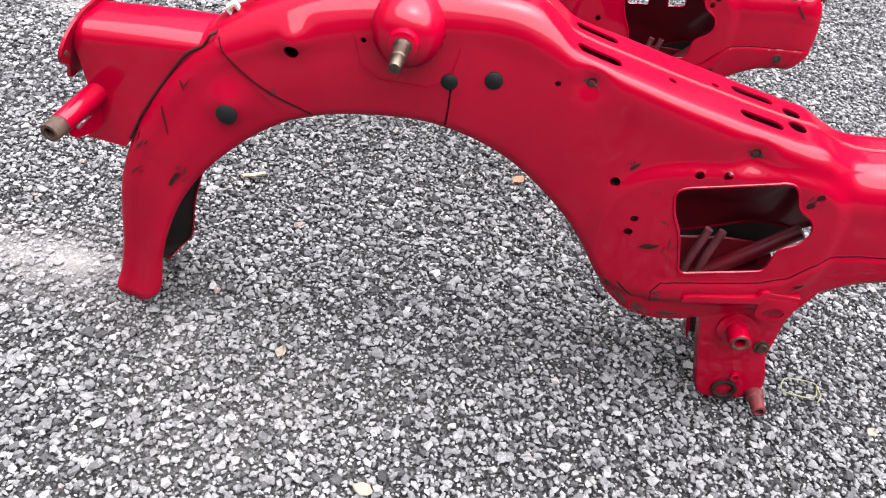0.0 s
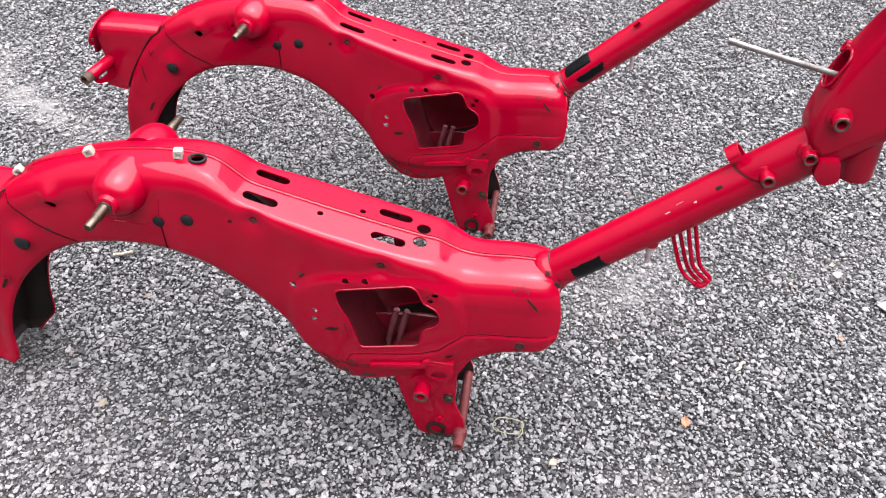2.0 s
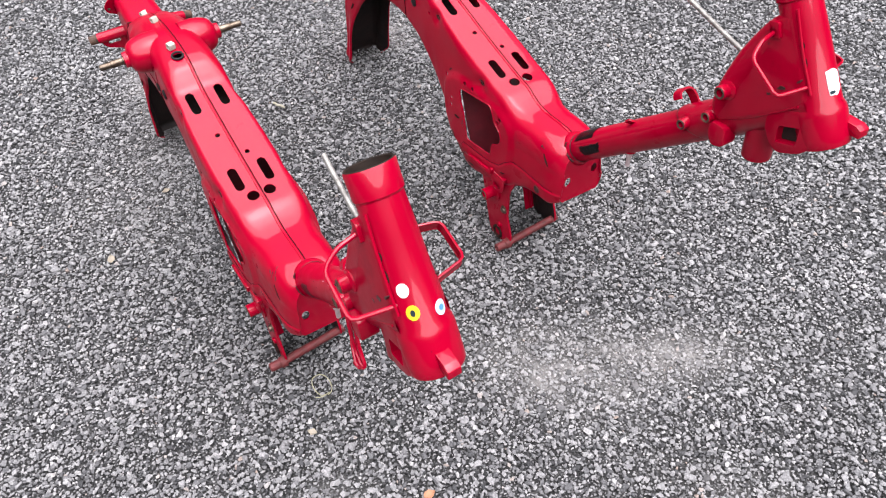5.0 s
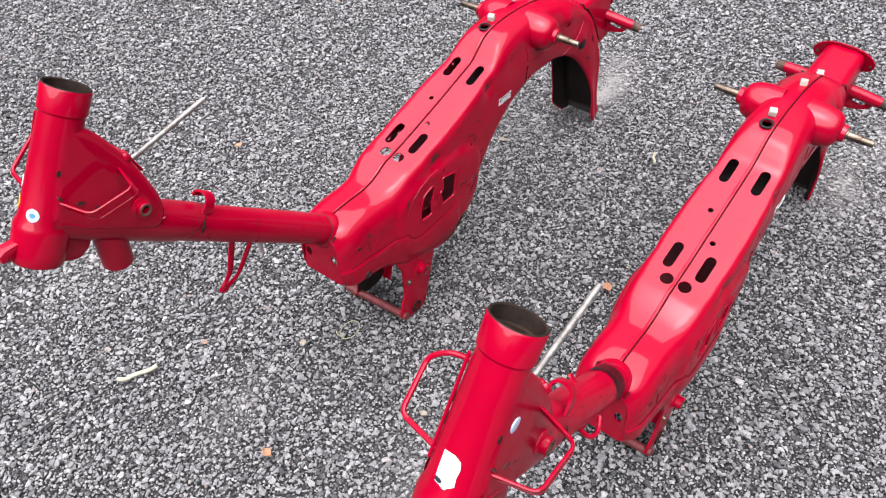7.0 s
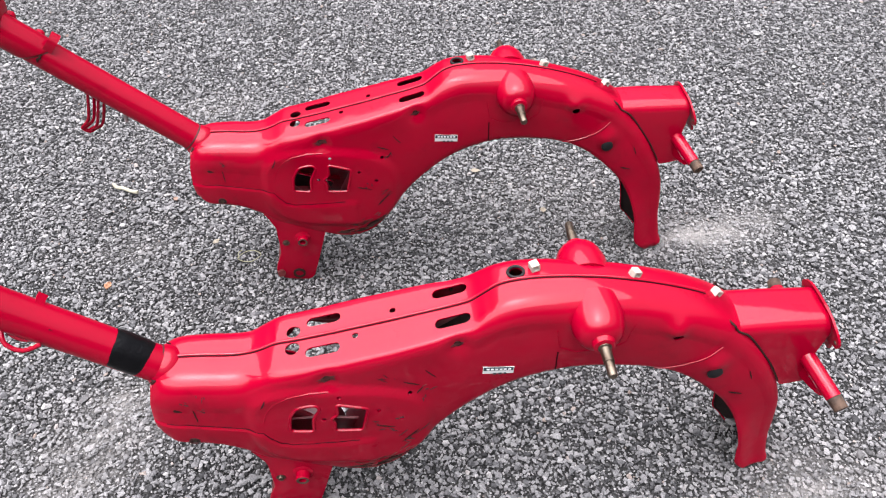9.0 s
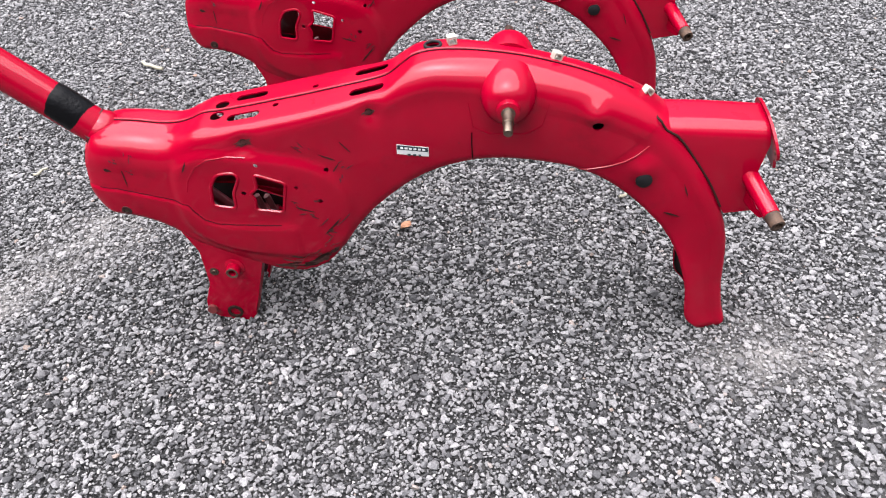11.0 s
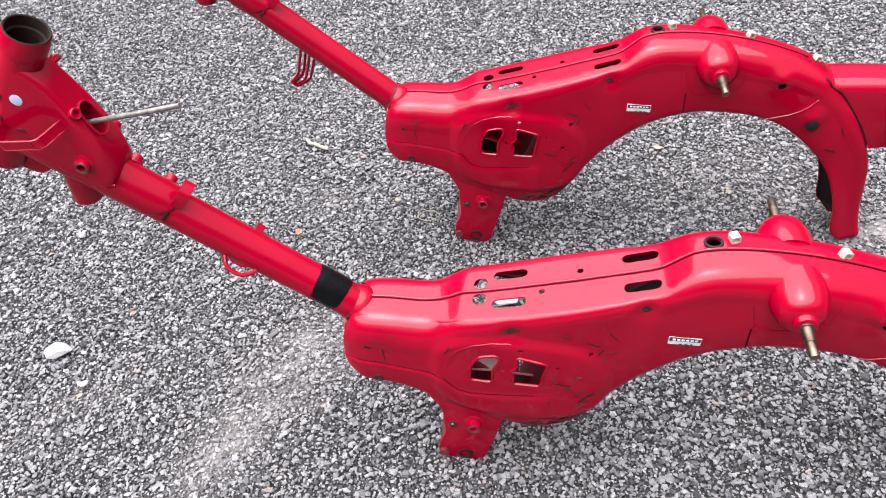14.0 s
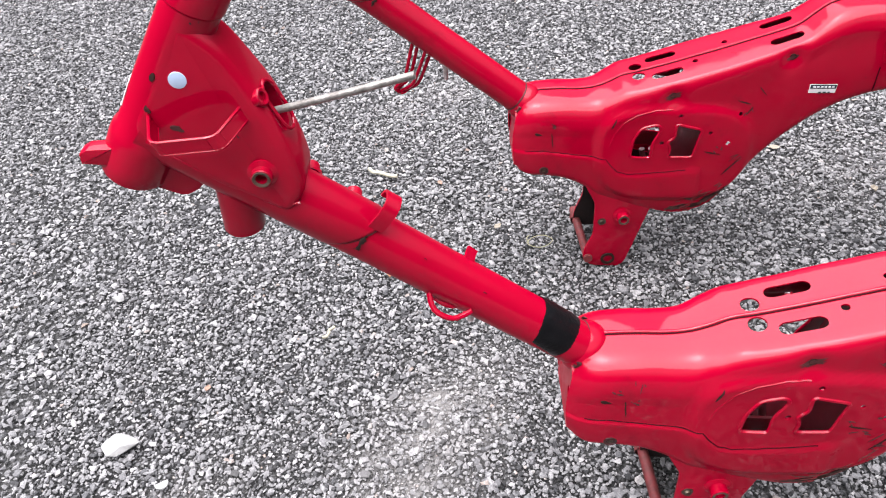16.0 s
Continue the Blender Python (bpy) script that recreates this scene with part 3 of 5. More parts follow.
    # screws in the dents
    for side in (-1, 1):
        for x, z in ((-0.004, 0.378), (0.160, 0.336)):
            y = sample(bvh, x, z, side)
            part("weld_nut", revolve(bmesh.new(), (x, y, z), (0, side, 0), [(-0.001, 0.0050), (0.0012, 0.0047), (0.0008, 0.0030), (-0.004, 0.0026), (-0.004, 0)], 12), PRIMER, root, "dark weld nut")
            big = 1.0 if side > 0 and x > 0 else 0.55
            part("nut_stain", patch(bvh, blob(x, z - 0.001, 0.0125 * big, 0.0048 * big, -0.25, rng, 16, 0.45), side, 0.0004), SCUFF, root, "dark stain round the weld nut")
    # rims of the side openings
    for outline, side in ((OPENING_S, -1), (WINDOW_1, 1), (WINDOW_2, 1)):
        loop = list(outline) + [outline[0]]
        part("rolled_edge", bead(bvh, loop, side, 0.0016 if side < 0 else 0.0024, -0.0004, 0.004), RED, body)
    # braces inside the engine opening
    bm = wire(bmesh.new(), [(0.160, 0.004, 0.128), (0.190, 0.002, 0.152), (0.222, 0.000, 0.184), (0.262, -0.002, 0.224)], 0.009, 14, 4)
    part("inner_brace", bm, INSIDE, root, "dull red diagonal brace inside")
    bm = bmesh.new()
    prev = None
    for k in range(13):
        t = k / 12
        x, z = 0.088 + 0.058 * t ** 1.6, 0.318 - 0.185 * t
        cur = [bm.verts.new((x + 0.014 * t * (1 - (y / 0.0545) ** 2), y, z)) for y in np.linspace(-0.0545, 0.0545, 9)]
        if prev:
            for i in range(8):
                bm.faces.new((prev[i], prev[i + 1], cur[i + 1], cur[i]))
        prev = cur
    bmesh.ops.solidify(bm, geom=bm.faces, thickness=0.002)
    part("inner_bulkhead", bm, BULKHEAD, root, "curved dark red bulkhead inside")
    # two added rods, coloured pale to stand in for the light streaks inside
    for dx in (0.0, 0.015):
        part("inner_rod", wire(bmesh.new(), [(0.155 + dx, -0.006, 0.132), (0.159 + dx, -0.004, 0.165), (0.168 + dx, -0.001, 0.207)], 0.0046, 12, 4), ROSE, root, "pale pink rod added for the light streaks inside")
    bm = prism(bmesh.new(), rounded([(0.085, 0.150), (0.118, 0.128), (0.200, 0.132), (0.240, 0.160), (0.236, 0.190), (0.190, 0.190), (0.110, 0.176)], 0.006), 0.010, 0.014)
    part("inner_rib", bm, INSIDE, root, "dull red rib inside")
    # engine bracket: two legs, cross bar, sleeves
    leg = rounded([(0.154, 0.160), (0.174, 0.132), (0.197, 0.051), (0.209, 0.012), (0.219, 0.003), (0.266, 0.010), (0.281, 0.026), (0.279, 0.046), (0.265, 0.082), (0.265, 0.148), (0.284, 0.190), (0.230, 0.190)], 0.008)
    for side in (-1, 1):
        y = side * 0.054
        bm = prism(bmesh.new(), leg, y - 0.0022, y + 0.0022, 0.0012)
        plate = part("engine_bracket_leg", bm, [RED, INNER], root, "red bracket leg, dark brown inside, standing on the gravel")
        # faces turned inwards take the dark brown, the others the red
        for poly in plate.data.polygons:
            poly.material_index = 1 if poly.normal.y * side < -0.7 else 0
        bm = wire(bmesh.new(), [(0.167, y - side * 0.010, 0.150), (0.178, y - side * 0.010, 0.130), (0.200, y - side * 0.010, 0.052), (0.212, y - side * 0.010, 0.014)], 0.0028, 6, 3)
        part("folded_edge", bm, RED, plate)
        rear = [(0.1635, side * 0.042, 0.150), (0.176, side * 0.042, 0.128), (0.1985, side * 0.042, 0.050), (0.2095, side * 0.042, 0.012)]
        part("rear_flange", strip(rear, 0.021, (0, 1, 0), 0.0022), RED, plate, "folded rear edge of the leg")
        if side < 0:
            boss(plate, "pivot_sleeve", 0.218, -0.056, 0.120, -1, 0.0115, 0.024)
            part("pivot_washer", revolve(bmesh.new(), (0.218, -0.056, 0.120), (0, -1, 0), [(0, 0.021), (0.003, 0.021), (0.0035, 0.0185), (0.003, 0.012)], 24), RED, plate)
            tab_bm = prism(bmesh.new(), rounded([(0.221, 0.178), (0.223, 0.153), (0.232, 0.144), (0.251, 0.145), (0.260, 0.154), (0.262, 0.178)], 0.006), -0.0680, -0.0655, 0.0007)
            eye = prism(bmesh.new(), [(0.2415 + 0.0115 * math.cos(k * math.tau / 18), 0.1575 + 0.0078 * math.sin(k * math.tau / 18 + 0.2)) for k in range(18)], -0.08, -0.06)
            tab = link_mesh("eyelet_tab", cut(tab_bm, eye, "eyelet_tab", 0.0), [RED, RED], plate, "red tab with an oval eyelet")
            part("tab_foot", prism(bmesh.new(), [(0.222, 0.184), (0.222, 0.176), (0.261, 0.176), (0.261, 0.184)], -0.0675, -0.056, 0.0008), RED, tab)
            part("bolt", revolve(bmesh.new(), (0.2545, -0.056, 0.098), (0, -1, 0), [(0, 0.0085), (0.002, 0.0085), (0.0025, 0.006), (0.006, 0.0055), (0.006, 0)], 12), STEEL, plate, "grimy steel bolt")
            part("small_sleeve", revolve(bmesh.new(), (0.243, -0.056, 0.046), (0, -1, 0), [(0, 0.006), (0.004, 0.006), (0.0045, 0.003), (0.001, 0.003), (0.001, 0)], 12), RED, plate)
            part("eye_ring", revolve(bmesh.new(), (0.238, -0.056, 0.022), (0, -1, 0), [(0, 0.0150), (0.003, 0.0150), (0.004, 0.0125), (0.003, 0.0095), (-0.004, 0.009), (-0.004, 0)], 24), PRIMER, plate, "dark worn eye ring")
            bm = prism(bmesh.new(), rounded([(0.143, 0.164), (0.143, 0.156), (0.223, 0.171), (0.228, 0.188), (0.219, 0.187), (0.216, 0.179), (0.153, 0.167)], 0.003), -0.0715, -0.0620, 0.0008)
            part("cable_strap", bm, RED, plate)
        else:
            boss(plate, "pivot_sleeve", 0.219, 0.055, 0.118, 1, 0.0105, 0.014)
            part("bolt", revolve(bmesh.new(), (0.252, 0.055, 0.108), (0, 1, 0), [(0, 0.007), (0.002, 0.007), (0.0025, 0.0045), (0.005, 0.004), (0.005, 0)], 12), STEEL, plate, "grimy steel bolt")
            part("eye_ring", revolve(bmesh.new(), (0.238, 0.056, 0.024), (0, 1, 0), [(0, 0.012), (0.003, 0.012), (0.003, 0.008), (-0.004, 0.008), (-0.004, 0)], 20), PRIMER, plate, "dark worn eye ring")
    part("cross_bar", wire(bmesh.new(), [(0.275, -0.072, 0.020), (0.272, 0.062, 0.030)], 0.0075, 12, 2), WORN, root, "scuffed red cross bar between the bracket legs")
    part("bar_sleeve", revolve(bmesh.new(), (0.275, -0.054, 0.021), (0, -1, 0), [(0, 0.0105), (0.010, 0.0105), (0.012, 0.0085), (0.030, 0.0080), (0.031, 0.0055), (0.024, 0.005), (0.024, 0)], 18), WORN, root, "worn tube stub")
    bm = prism(bmesh.new(), rounded([(0.168, 0.140), (0.260, 0.152), (0.262, 0.162), (0.170, 0.150)], 0.003), -0.052, 0.052)
    part("bracket_floor", bm, INSIDE, root, "dull red plate closing the bracket")
    # front plate closing the shell under the neck, with two holes
    last = dense[-1]
    shield = [(y * 1.03, z) for x, y, z in section(last)]
    shield = [shield[0]] + shield[2:-2:2] + [shield[-1]]
    front = prism(bmesh.new(), shield, -0.0012, 0.0012)
    cutters = bmesh.new()
    for y, z in ((-0.0275, 0.266), (0.0265, 0.274)):
        prism(cutters, [(y + 0.0062 * math.cos(k * math.tau / 16), z + 0.0095 * math.sin(k * math.tau / 16)) for k in range(16)], -0.02, 0.02)
    me = cut(front, cutters, "front_plate", 0.0)
    lean = (last[0] - last[2]) / (last[1] - last[3])
    me.transform(Matrix(((0, 1, lean, last[2] - lean * last[3] + 0.001), (1, 0, 0, 0), (0, 0, 1, 0), (0, 0, 0, 1))))
    me.flip_normals()
    link_mesh("front_plate", me, [RED, RED], root, "red front plate with two holes")
    # chips and scrapes
    for side, spots in ((-1, ((-0.385, 0.312, 0.006, 0.0012, 1.0), (-0.390, 0.309, 0.004, 0.0010, 2.0), (-0.412, 0.268, 0.017, 0.0012, 1.7), (-0.410, 0.196, 0.014, 0.0045, 0.95), (0.092, 0.218, 0.009, 0.006, 0.2), (0.253, 0.197, 0.006, 0.004, 0.2),
                             (0.055, 0.303, 0.005, 0.003, 0.8), (0.356, 0.300, 0.010, 0.003, 2.3), (-0.450, 0.240, 0.012, 0.002, 1.1), (0.083, 0.155, 0.014, 0.002, 2.4))),
                        (1, ((-0.405, 0.264, 0.009, 0.0016, 1.2), (-0.392, 0.226, 0.010, 0.002, 0.3), (0.356, 0.288, 0.005, 0.004, 0.3), (0.335, 0.276, 0.012, 0.0015, 1.5), (0.110, 0.130, 0.030, 0.008, 0.1), (0.078, 0.150, 0.020, 0.006, 2.5),
                             (0.055, 0.315, 0.011, 0.0016, 0.4), (0.060, 0.205, 0.018, 0.0025, 2.3), (0.095, 0.236, 0.012, 0.002, 0.3), (0.045, 0.300, 0.007, 0.0015, 2.2), (0.030, 0.330, 0.010, 0.0012, 0.9), (0.245, 0.300, 0.009, 0.002, 2.0)))):
        for x, z, a, b, g in spots:
            part("paint_chip", patch(bvh, blob(x, z, a, b * 0.55, g, rng), side), PRIMER, root, "chipped paint down to dark primer")
    return root, bvh


def tube_patch(ax0, d, s0, s1, a0, a1, r, rng, ragged=0.0, n=14, m=8):
    """A sheet wrapped on the down tube from s0 to s1 along it and between two angles (0 is up, positive to +y)."""
    dn = d.normalized()
    up = Vector((-dn.z, 0, dn.x))
    bm = bmesh.new()
    ends = [[rng.uniform(0, ragged) for _ in range(n + 1)] for _ in range(2)]
    side = [[rng.uniform(0, ragged / r * 0.6) for _ in range(m + 1)] for _ in range(2)]
    grid = []
    for i in range(m + 1):
        row = []
        for k in range(n + 1):
            b0, b1 = a0 + side[0][i], a1 - side[1][i]
            t0, t1 = s0 + ends[0][k], s1 - ends[1][k]
            a = b0 + (b1 - b0) * k / n
            c = ax0 + dn * (t0 + (t1 - t0) * i / m)
            rim = i in (0, m) or k in (0, n)
            row.append(bm.verts.new(c + (r - (0.0012 if rim else 0.0)) * (math.cos(a) * up + math.sin(a) * Vector((0, 1, 0)))))
        grid.append(row)
    for i in range(m):
        for k in range(n):
            bm.faces.new((grid[i][k], grid[i + 1][k], grid[i + 1][k + 1], grid[i][k + 1]))
    return bm


TUBE0, TUBED = Vector((0.352, 0, 0.298)), Vector((0.370, 0, 0.335))
HEAD0, HEAD1 = Vector((0.642, 0, 0.743)), Vector((0.744, 0, 0.593))


def bent(points, r):
    """Straight runs with short bends of about r at the inner points."""
    p = [Vector(q) for q in points]
    out = [p[0]]
    for a, b, c in zip(p, p[1:], p[2:]):
        u, v = (a - b).normalized(), (c - b).normalized()
        out += [b + u * r * 1.6, b + u * r, b + (u + v) * r * 0.28, b + v * r, b + v * r * 1.6]
    return [tuple(q) for q in out + [p[-1]]]


def build_head(root, lug):
    """The down tube, the steering head and all that is welded to them."""
    ax0, d = TUBE0, TUBED
    L = d.length
    tube = part("down_tube", revolve(bmesh.new(), ax0, d, [(0.0, 0.0240), (L, 0.0240)], 40), RED, root, "red steel down tube with chips")
    part("neck_weld", revolve(bmesh.new(), ax0, d, [(0.014, 0.0235), (0.022, 0.0280), (0.030, 0.0285), (0.036, 0.0268), (0.042, 0.0241)], 40), RED, tube)
    part("neck_gap", revolve(bmesh.new(), ax0, d, [(0.0412, 0.0240), (0.0418, 0.0245), (0.0434, 0.0245), (0.0440, 0.0240)], 40), SCUFF, tube, "dark worn ring at the neck")
    dn = d.normalized()
    up = Vector((-dn.z, 0, dn.x))

    def tongue(bm):
        """Draw the lower end of the collar out to a tongue along the top of the tube."""
        for v in bm.verts:
            q = v.co - ax0
            s = q.dot(dn)
            if s < 0.32:
                v.co += dn * (0.040 * (0.5 - 0.5 * (q - dn * s).normalized().dot(up)) - 0.006)
        return bm

    part("collar", tongue(revolve(bmesh.new(), ax0, d, [(0.297, 0.0238), (0.2985, 0.0252), (0.301, 0.0258), (L, 0.0258)], 40)), RED, tube)
    part("collar_gap", tongue(revolve(bmesh.new(), ax0, d, [(0.2960, 0.0240), (0.2963, 0.0246), (0.2975, 0.0249)], 40)), SCUFF, tube, "dark edge of the collar")
    h0, hd = HEAD0, HEAD1 - HEAD0
    H = hd.length
    head = part("head_tube", revolve(bmesh.new(), h0, hd, [(0.012, 0.0206), (0.060, 0.0222), (H - 0.042, 0.0238), (H - 0.036, 0.0262), (H - 0.030, 0.0270), (H - 0.006, 0.0266), (H + 0.004, 0.0262), (H + 0.007, 0.0246), (H + 0.007, 0.020), (H - 0.05, 0.019)], 44), RED, root, "red steering head tube")
    part("upper_cup", revolve(bmesh.new(), h0, hd, [(0.0275, 0.0208), (0.0250, 0.0228), (0.002, 0.0234), (0.0, 0.0226)], 44), RED, head)
    part("cup_bore", revolve(bmesh.new(), h0, hd, [(0.0, 0.0228), (-0.0008, 0.0219), (0.0, 0.0206), (0.012, 0.0200), (0.013, 0.0176), (0.06, 0.0170), (0.06, 0.0)], 44), BORE, head, "rusty bearing seat")
    # gusset box, narrow at the head and wide over the tube
    gus = [(0.668, 0.718), (0.656, 0.710), (0.642, 0.692), (0.631, 0.668), (0.622, 0.646), (0.616, 0.622), (0.610, 0.594), (0.608, 0.564), (0.624, 0.544), (0.668, 0.577), (0.722, 0.624), (0.724, 0.640), (0.700, 0.676)]
    gb = prism(bmesh.new(), rounded(gus, 0.010, 3), -0.0275, 0.0275)
    bmesh.ops.bevel(gb, geom=[e for e in gb.edges if len({round(v.co.y, 4) for v in e.verts}) == 1], offset=0.009, segments=4, profile=0.5, affect="EDGES")
    for v in gb.verts:
        v.co.y *= 0.80 + 0.24 * smoothstep(0.70, 0.58, v.co.z) if v.co.z < 0.70 else 0.80
    gc = bmesh.new()
    n0, tz = Vector((-0.94, 0, 0.34)), Vector((0.34, 0, 0.94))
    c0 = Vector((0.619, 0.002, 0.634))
    hole = capsule(0, 0, 0.043, 0.024)
    lo = [gc.verts.new(c0 + tz * a + Vector((0, b, 0)) - n0 * 0.035) for a, b in hole]
    hi = [gc.verts.new(c0 + tz * a + Vector((0, b, 0)) + n0 * 0.030) for a, b in hole]
    fs = [gc.faces.new(lo), gc.faces.new(hi)]
    for k in range(len(lo)):
        l = (k + 1) % len(lo)
        fs.append(gc.faces.new((lo[k], lo[l], hi[l], hi[k])))
    bmesh.ops.recalc_face_normals(gc, faces=fs)
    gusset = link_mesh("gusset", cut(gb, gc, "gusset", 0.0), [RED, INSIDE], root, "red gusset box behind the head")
    rim = [tuple(c0 + tz * a + Vector((0, b, 0)) + n0 * 0.002) for a, b in hole + hole[:1]]
    part("lock_lip", wire(bmesh.new(), rim, 0.0015, 8, 1), RED, gusset)
    part("lock_floor", revolve(bmesh.new(), c0 - n0 * 0.030, n0, [(0, 0), (0, 0.024), (0.001, 0.024), (0.001, 0)], 16), INNER, gusset, "dark bottom of the lock hole")
    part("lock_sleeve", revolve(bmesh.new(), c0 + tz * 0.018 + Vector((0, 0.014, 0)) - n0 * 0.006, n0 + Vector((0, 0.25, 0)), [(0, 0.0070), (0.009, 0.0070), (0.010, 0.006), (0.0095, 0.004), (0.002, 0.004), (0.002, 0)], 18), RED, gusset)
    for side in (-1, 1):
        x0 = [(0.614, 0.556), (0.640, 0.562), (0.680, 0.594), (0.716, 0.628)]
        part("gusset_weld", wire(bmesh.new(), [(x, side * 0.0262, z) for x, z in x0], 0.0014, 6, 3), RED, gusset)
    part("head_rib", wire(bmesh.new(), [(0.672, -0.0205, 0.722), (0.694, -0.0220, 0.686), (0.722, -0.0225, 0.646)], 0.0015, 8, 3), RED, gusset)
    boss(root, "mount_sleeve", 0.627, -0.026, 0.596, -1, 0.0086, 0.013)
    boss(root, "mount_sleeve", 0.636, 0.026, 0.590, 1, 0.0085, 0.009)
    boss(root, "mount_sleeve", 0.582, -0.018, 0.516, -1, 0.0076, 0.015)
    boss(root, "mount_sleeve", 0.614, -0.020, 0.549, -1, 0.0076, 0.013)
    part("cable_guide", prism(bmesh.new(), rounded([(0.622, 0.550), (0.644, 0.552), (0.650, 0.526), (0.634, 0.518), (0.622, 0.530)], 0.006), -0.034, -0.012, 0.003), RED, root)
    part("stub_tube", revolve(bmesh.new(), (0.668, 0, 0.585), (0.10, 0, -1), [(0, 0.0175), (0.066, 0.0175), (0.068, 0.0165), (0.066, 0.0150), (0.05, 0.0150), (0.05, 0)], 30), RED, root, "short red stub tube under the gusset")
    lw = prism(bmesh.new(), rounded([(0.686, 0.614), (0.685, 0.584), (0.697, 0.566), (0.712, 0.560), (0.736, 0.574), (0.750, 0.592), (0.732, 0.626)], 0.006), -0.0262, 0.008, 0.003)
    hatch = rounded([(0.703, 0.594), (0.706, 0.573), (0.730, 0.583), (0.728, 0.606)], 0.003)
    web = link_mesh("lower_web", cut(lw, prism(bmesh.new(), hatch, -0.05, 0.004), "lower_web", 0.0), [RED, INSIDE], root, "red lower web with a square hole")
    part("hatch_floor", prism(bmesh.new(), hatch, -0.016, -0.012), INNER, web, "dark bottom of the square hole")
    dx, y0, y1 = lug
    part("stop_lug", prism(bmesh.new(), rounded([(0.750 + dx, 0.621), (0.770 + dx, 0.622), (0.777 + dx, 0.619), (0.778 + dx, 0.610), (0.757 + dx, 0.606)], 0.0012), y0, y1, 0.0012), RED, root)
    part("lug_weld", wire(bmesh.new(), [(0.756 + dx, y0 - 0.001, 0.604), (0.754 + dx, y0 - 0.002, 0.614), (0.750 + dx, y0 - 0.001, 0.624)], 0.0022, 6, 3), RED, root)
    loop = bent([(0.657, -0.018, 0.690), (0.661, -0.046, 0.686), (0.668, -0.062, 0.675), (0.708, -0.060, 0.650), (0.716, -0.018, 0.652)], 0.006)
    part("wire_guide", wire(bmesh.new(), loop, 0.0023, 8, 1), RED, root, "bent red wire cable guide")
    part("guide_foot", revolve(bmesh.new(), (0.657, -0.016, 0.691), (0, -1, 0), [(0, 0.0058), (0.006, 0.0052), (0.010, 0.0036), (0.010, 0)], 12), RED, root)
    part("guide_tab", prism(bmesh.new(), rounded([(0.648, 0.699), (0.660, 0.702), (0.668, 0.686), (0.656, 0.682)], 0.003), -0.026, -0.018, 0.001), RED, root)
    loop = bent([(0.708, 0.016, 0.645), (0.696, 0.058, 0.641), (0.648, 0.061, 0.643), (0.636, 0.018, 0.643)], 0.006)
    strap = part("strap_guide", strip(loop, 0.011, (0.3, 0, 1), 0.0018), RED, root, "flat red strap cable guide")
    for k in (-1, 1):
        part("strap_edge", wire(bmesh.new(), [(x + 0.0016 * k, y, z + 0.0054 * k) for x, y, z in loop], 0.0014, 6, 1), RED, strap)
    part("lock_rod", wire(bmesh.new(), [(0.636, 0.0, 0.626), (0.570, 0.003, 0.638), (0.510, 0.006, 0.650)], 0.0031, 12, 2), ROD, root, "bright zinc steel rod")


frame_a, skin = build_frame()
LEAN = pose(0, -0.010, 0, -1.4, 0, 0)
frame_a.matrix_basis = LEAN
frame_b = copy_thing(frame_a, pose(-0.01317, 0.49845, -0.00813, -0.167, 0.196, -1.314) @ LEAN)
tagged(frame_a, "glossy red pressed steel moped frame with ivory clips, standing on gravel", "moped frame", "moped frames on the gravel")
tagged(frame_b, "glossy red moped frame with black tape round its down tube", "moped frame", "moped frames on the gravel")
frame_b.name = "moped_frame"
build_head(frame_a, (0.0, -0.0075, 0.0060))
build_head(frame_b, (-0.003, 0.0060, 0.0200))


def place_clips(root, spots):
    """Small hollow plastic clips, open at both ends."""
    for x, y, z, tilt in spots:
        m = Matrix.Translation((x, y, z)) @ Euler((0, tilt, 0.3)).to_matrix().to_4x4()
        bm = bmesh.new()
        rings = []
        for w, h, e in ((0.0056, 0.0054, -1), (0.0056, 0.0054, 1), (0.0036, 0.0034, 1), (0.0032, 0.0030, -1)):
            o = rounded([(-w, -h), (w, -h), (w, h), (-w, h)], 0.0016, 3)
            rings.append([bm.verts.new(m @ Vector((p, e * 0.0054, q))) for p, q in o])
        rings.append(rings[0])
        for p, q in zip(rings, rings[1:]):
            for k in range(len(p)):
                bm.faces.new((p[k], p[(k + 1) % len(p)], q[(k + 1) % len(p)], q[k]))
        bmesh.ops.recalc_face_normals(bm, faces=bm.faces)
        part("plastic_clip", bm, CLIP, root, "small hollow ivory plastic clip")
    ring = [(-0.081 + 0.0100 * math.cos(k * math.tau / 16), -0.012 + 0.0092 * math.sin(k * math.tau / 16), 0.4372 - 0.0006 * math.cos(k * math.tau / 16)) for k in range(17)]
    part("grommet", wire(bmesh.new(), ring, 0.0019, 8, 1), RUBBER, root, "black rubber grommet")


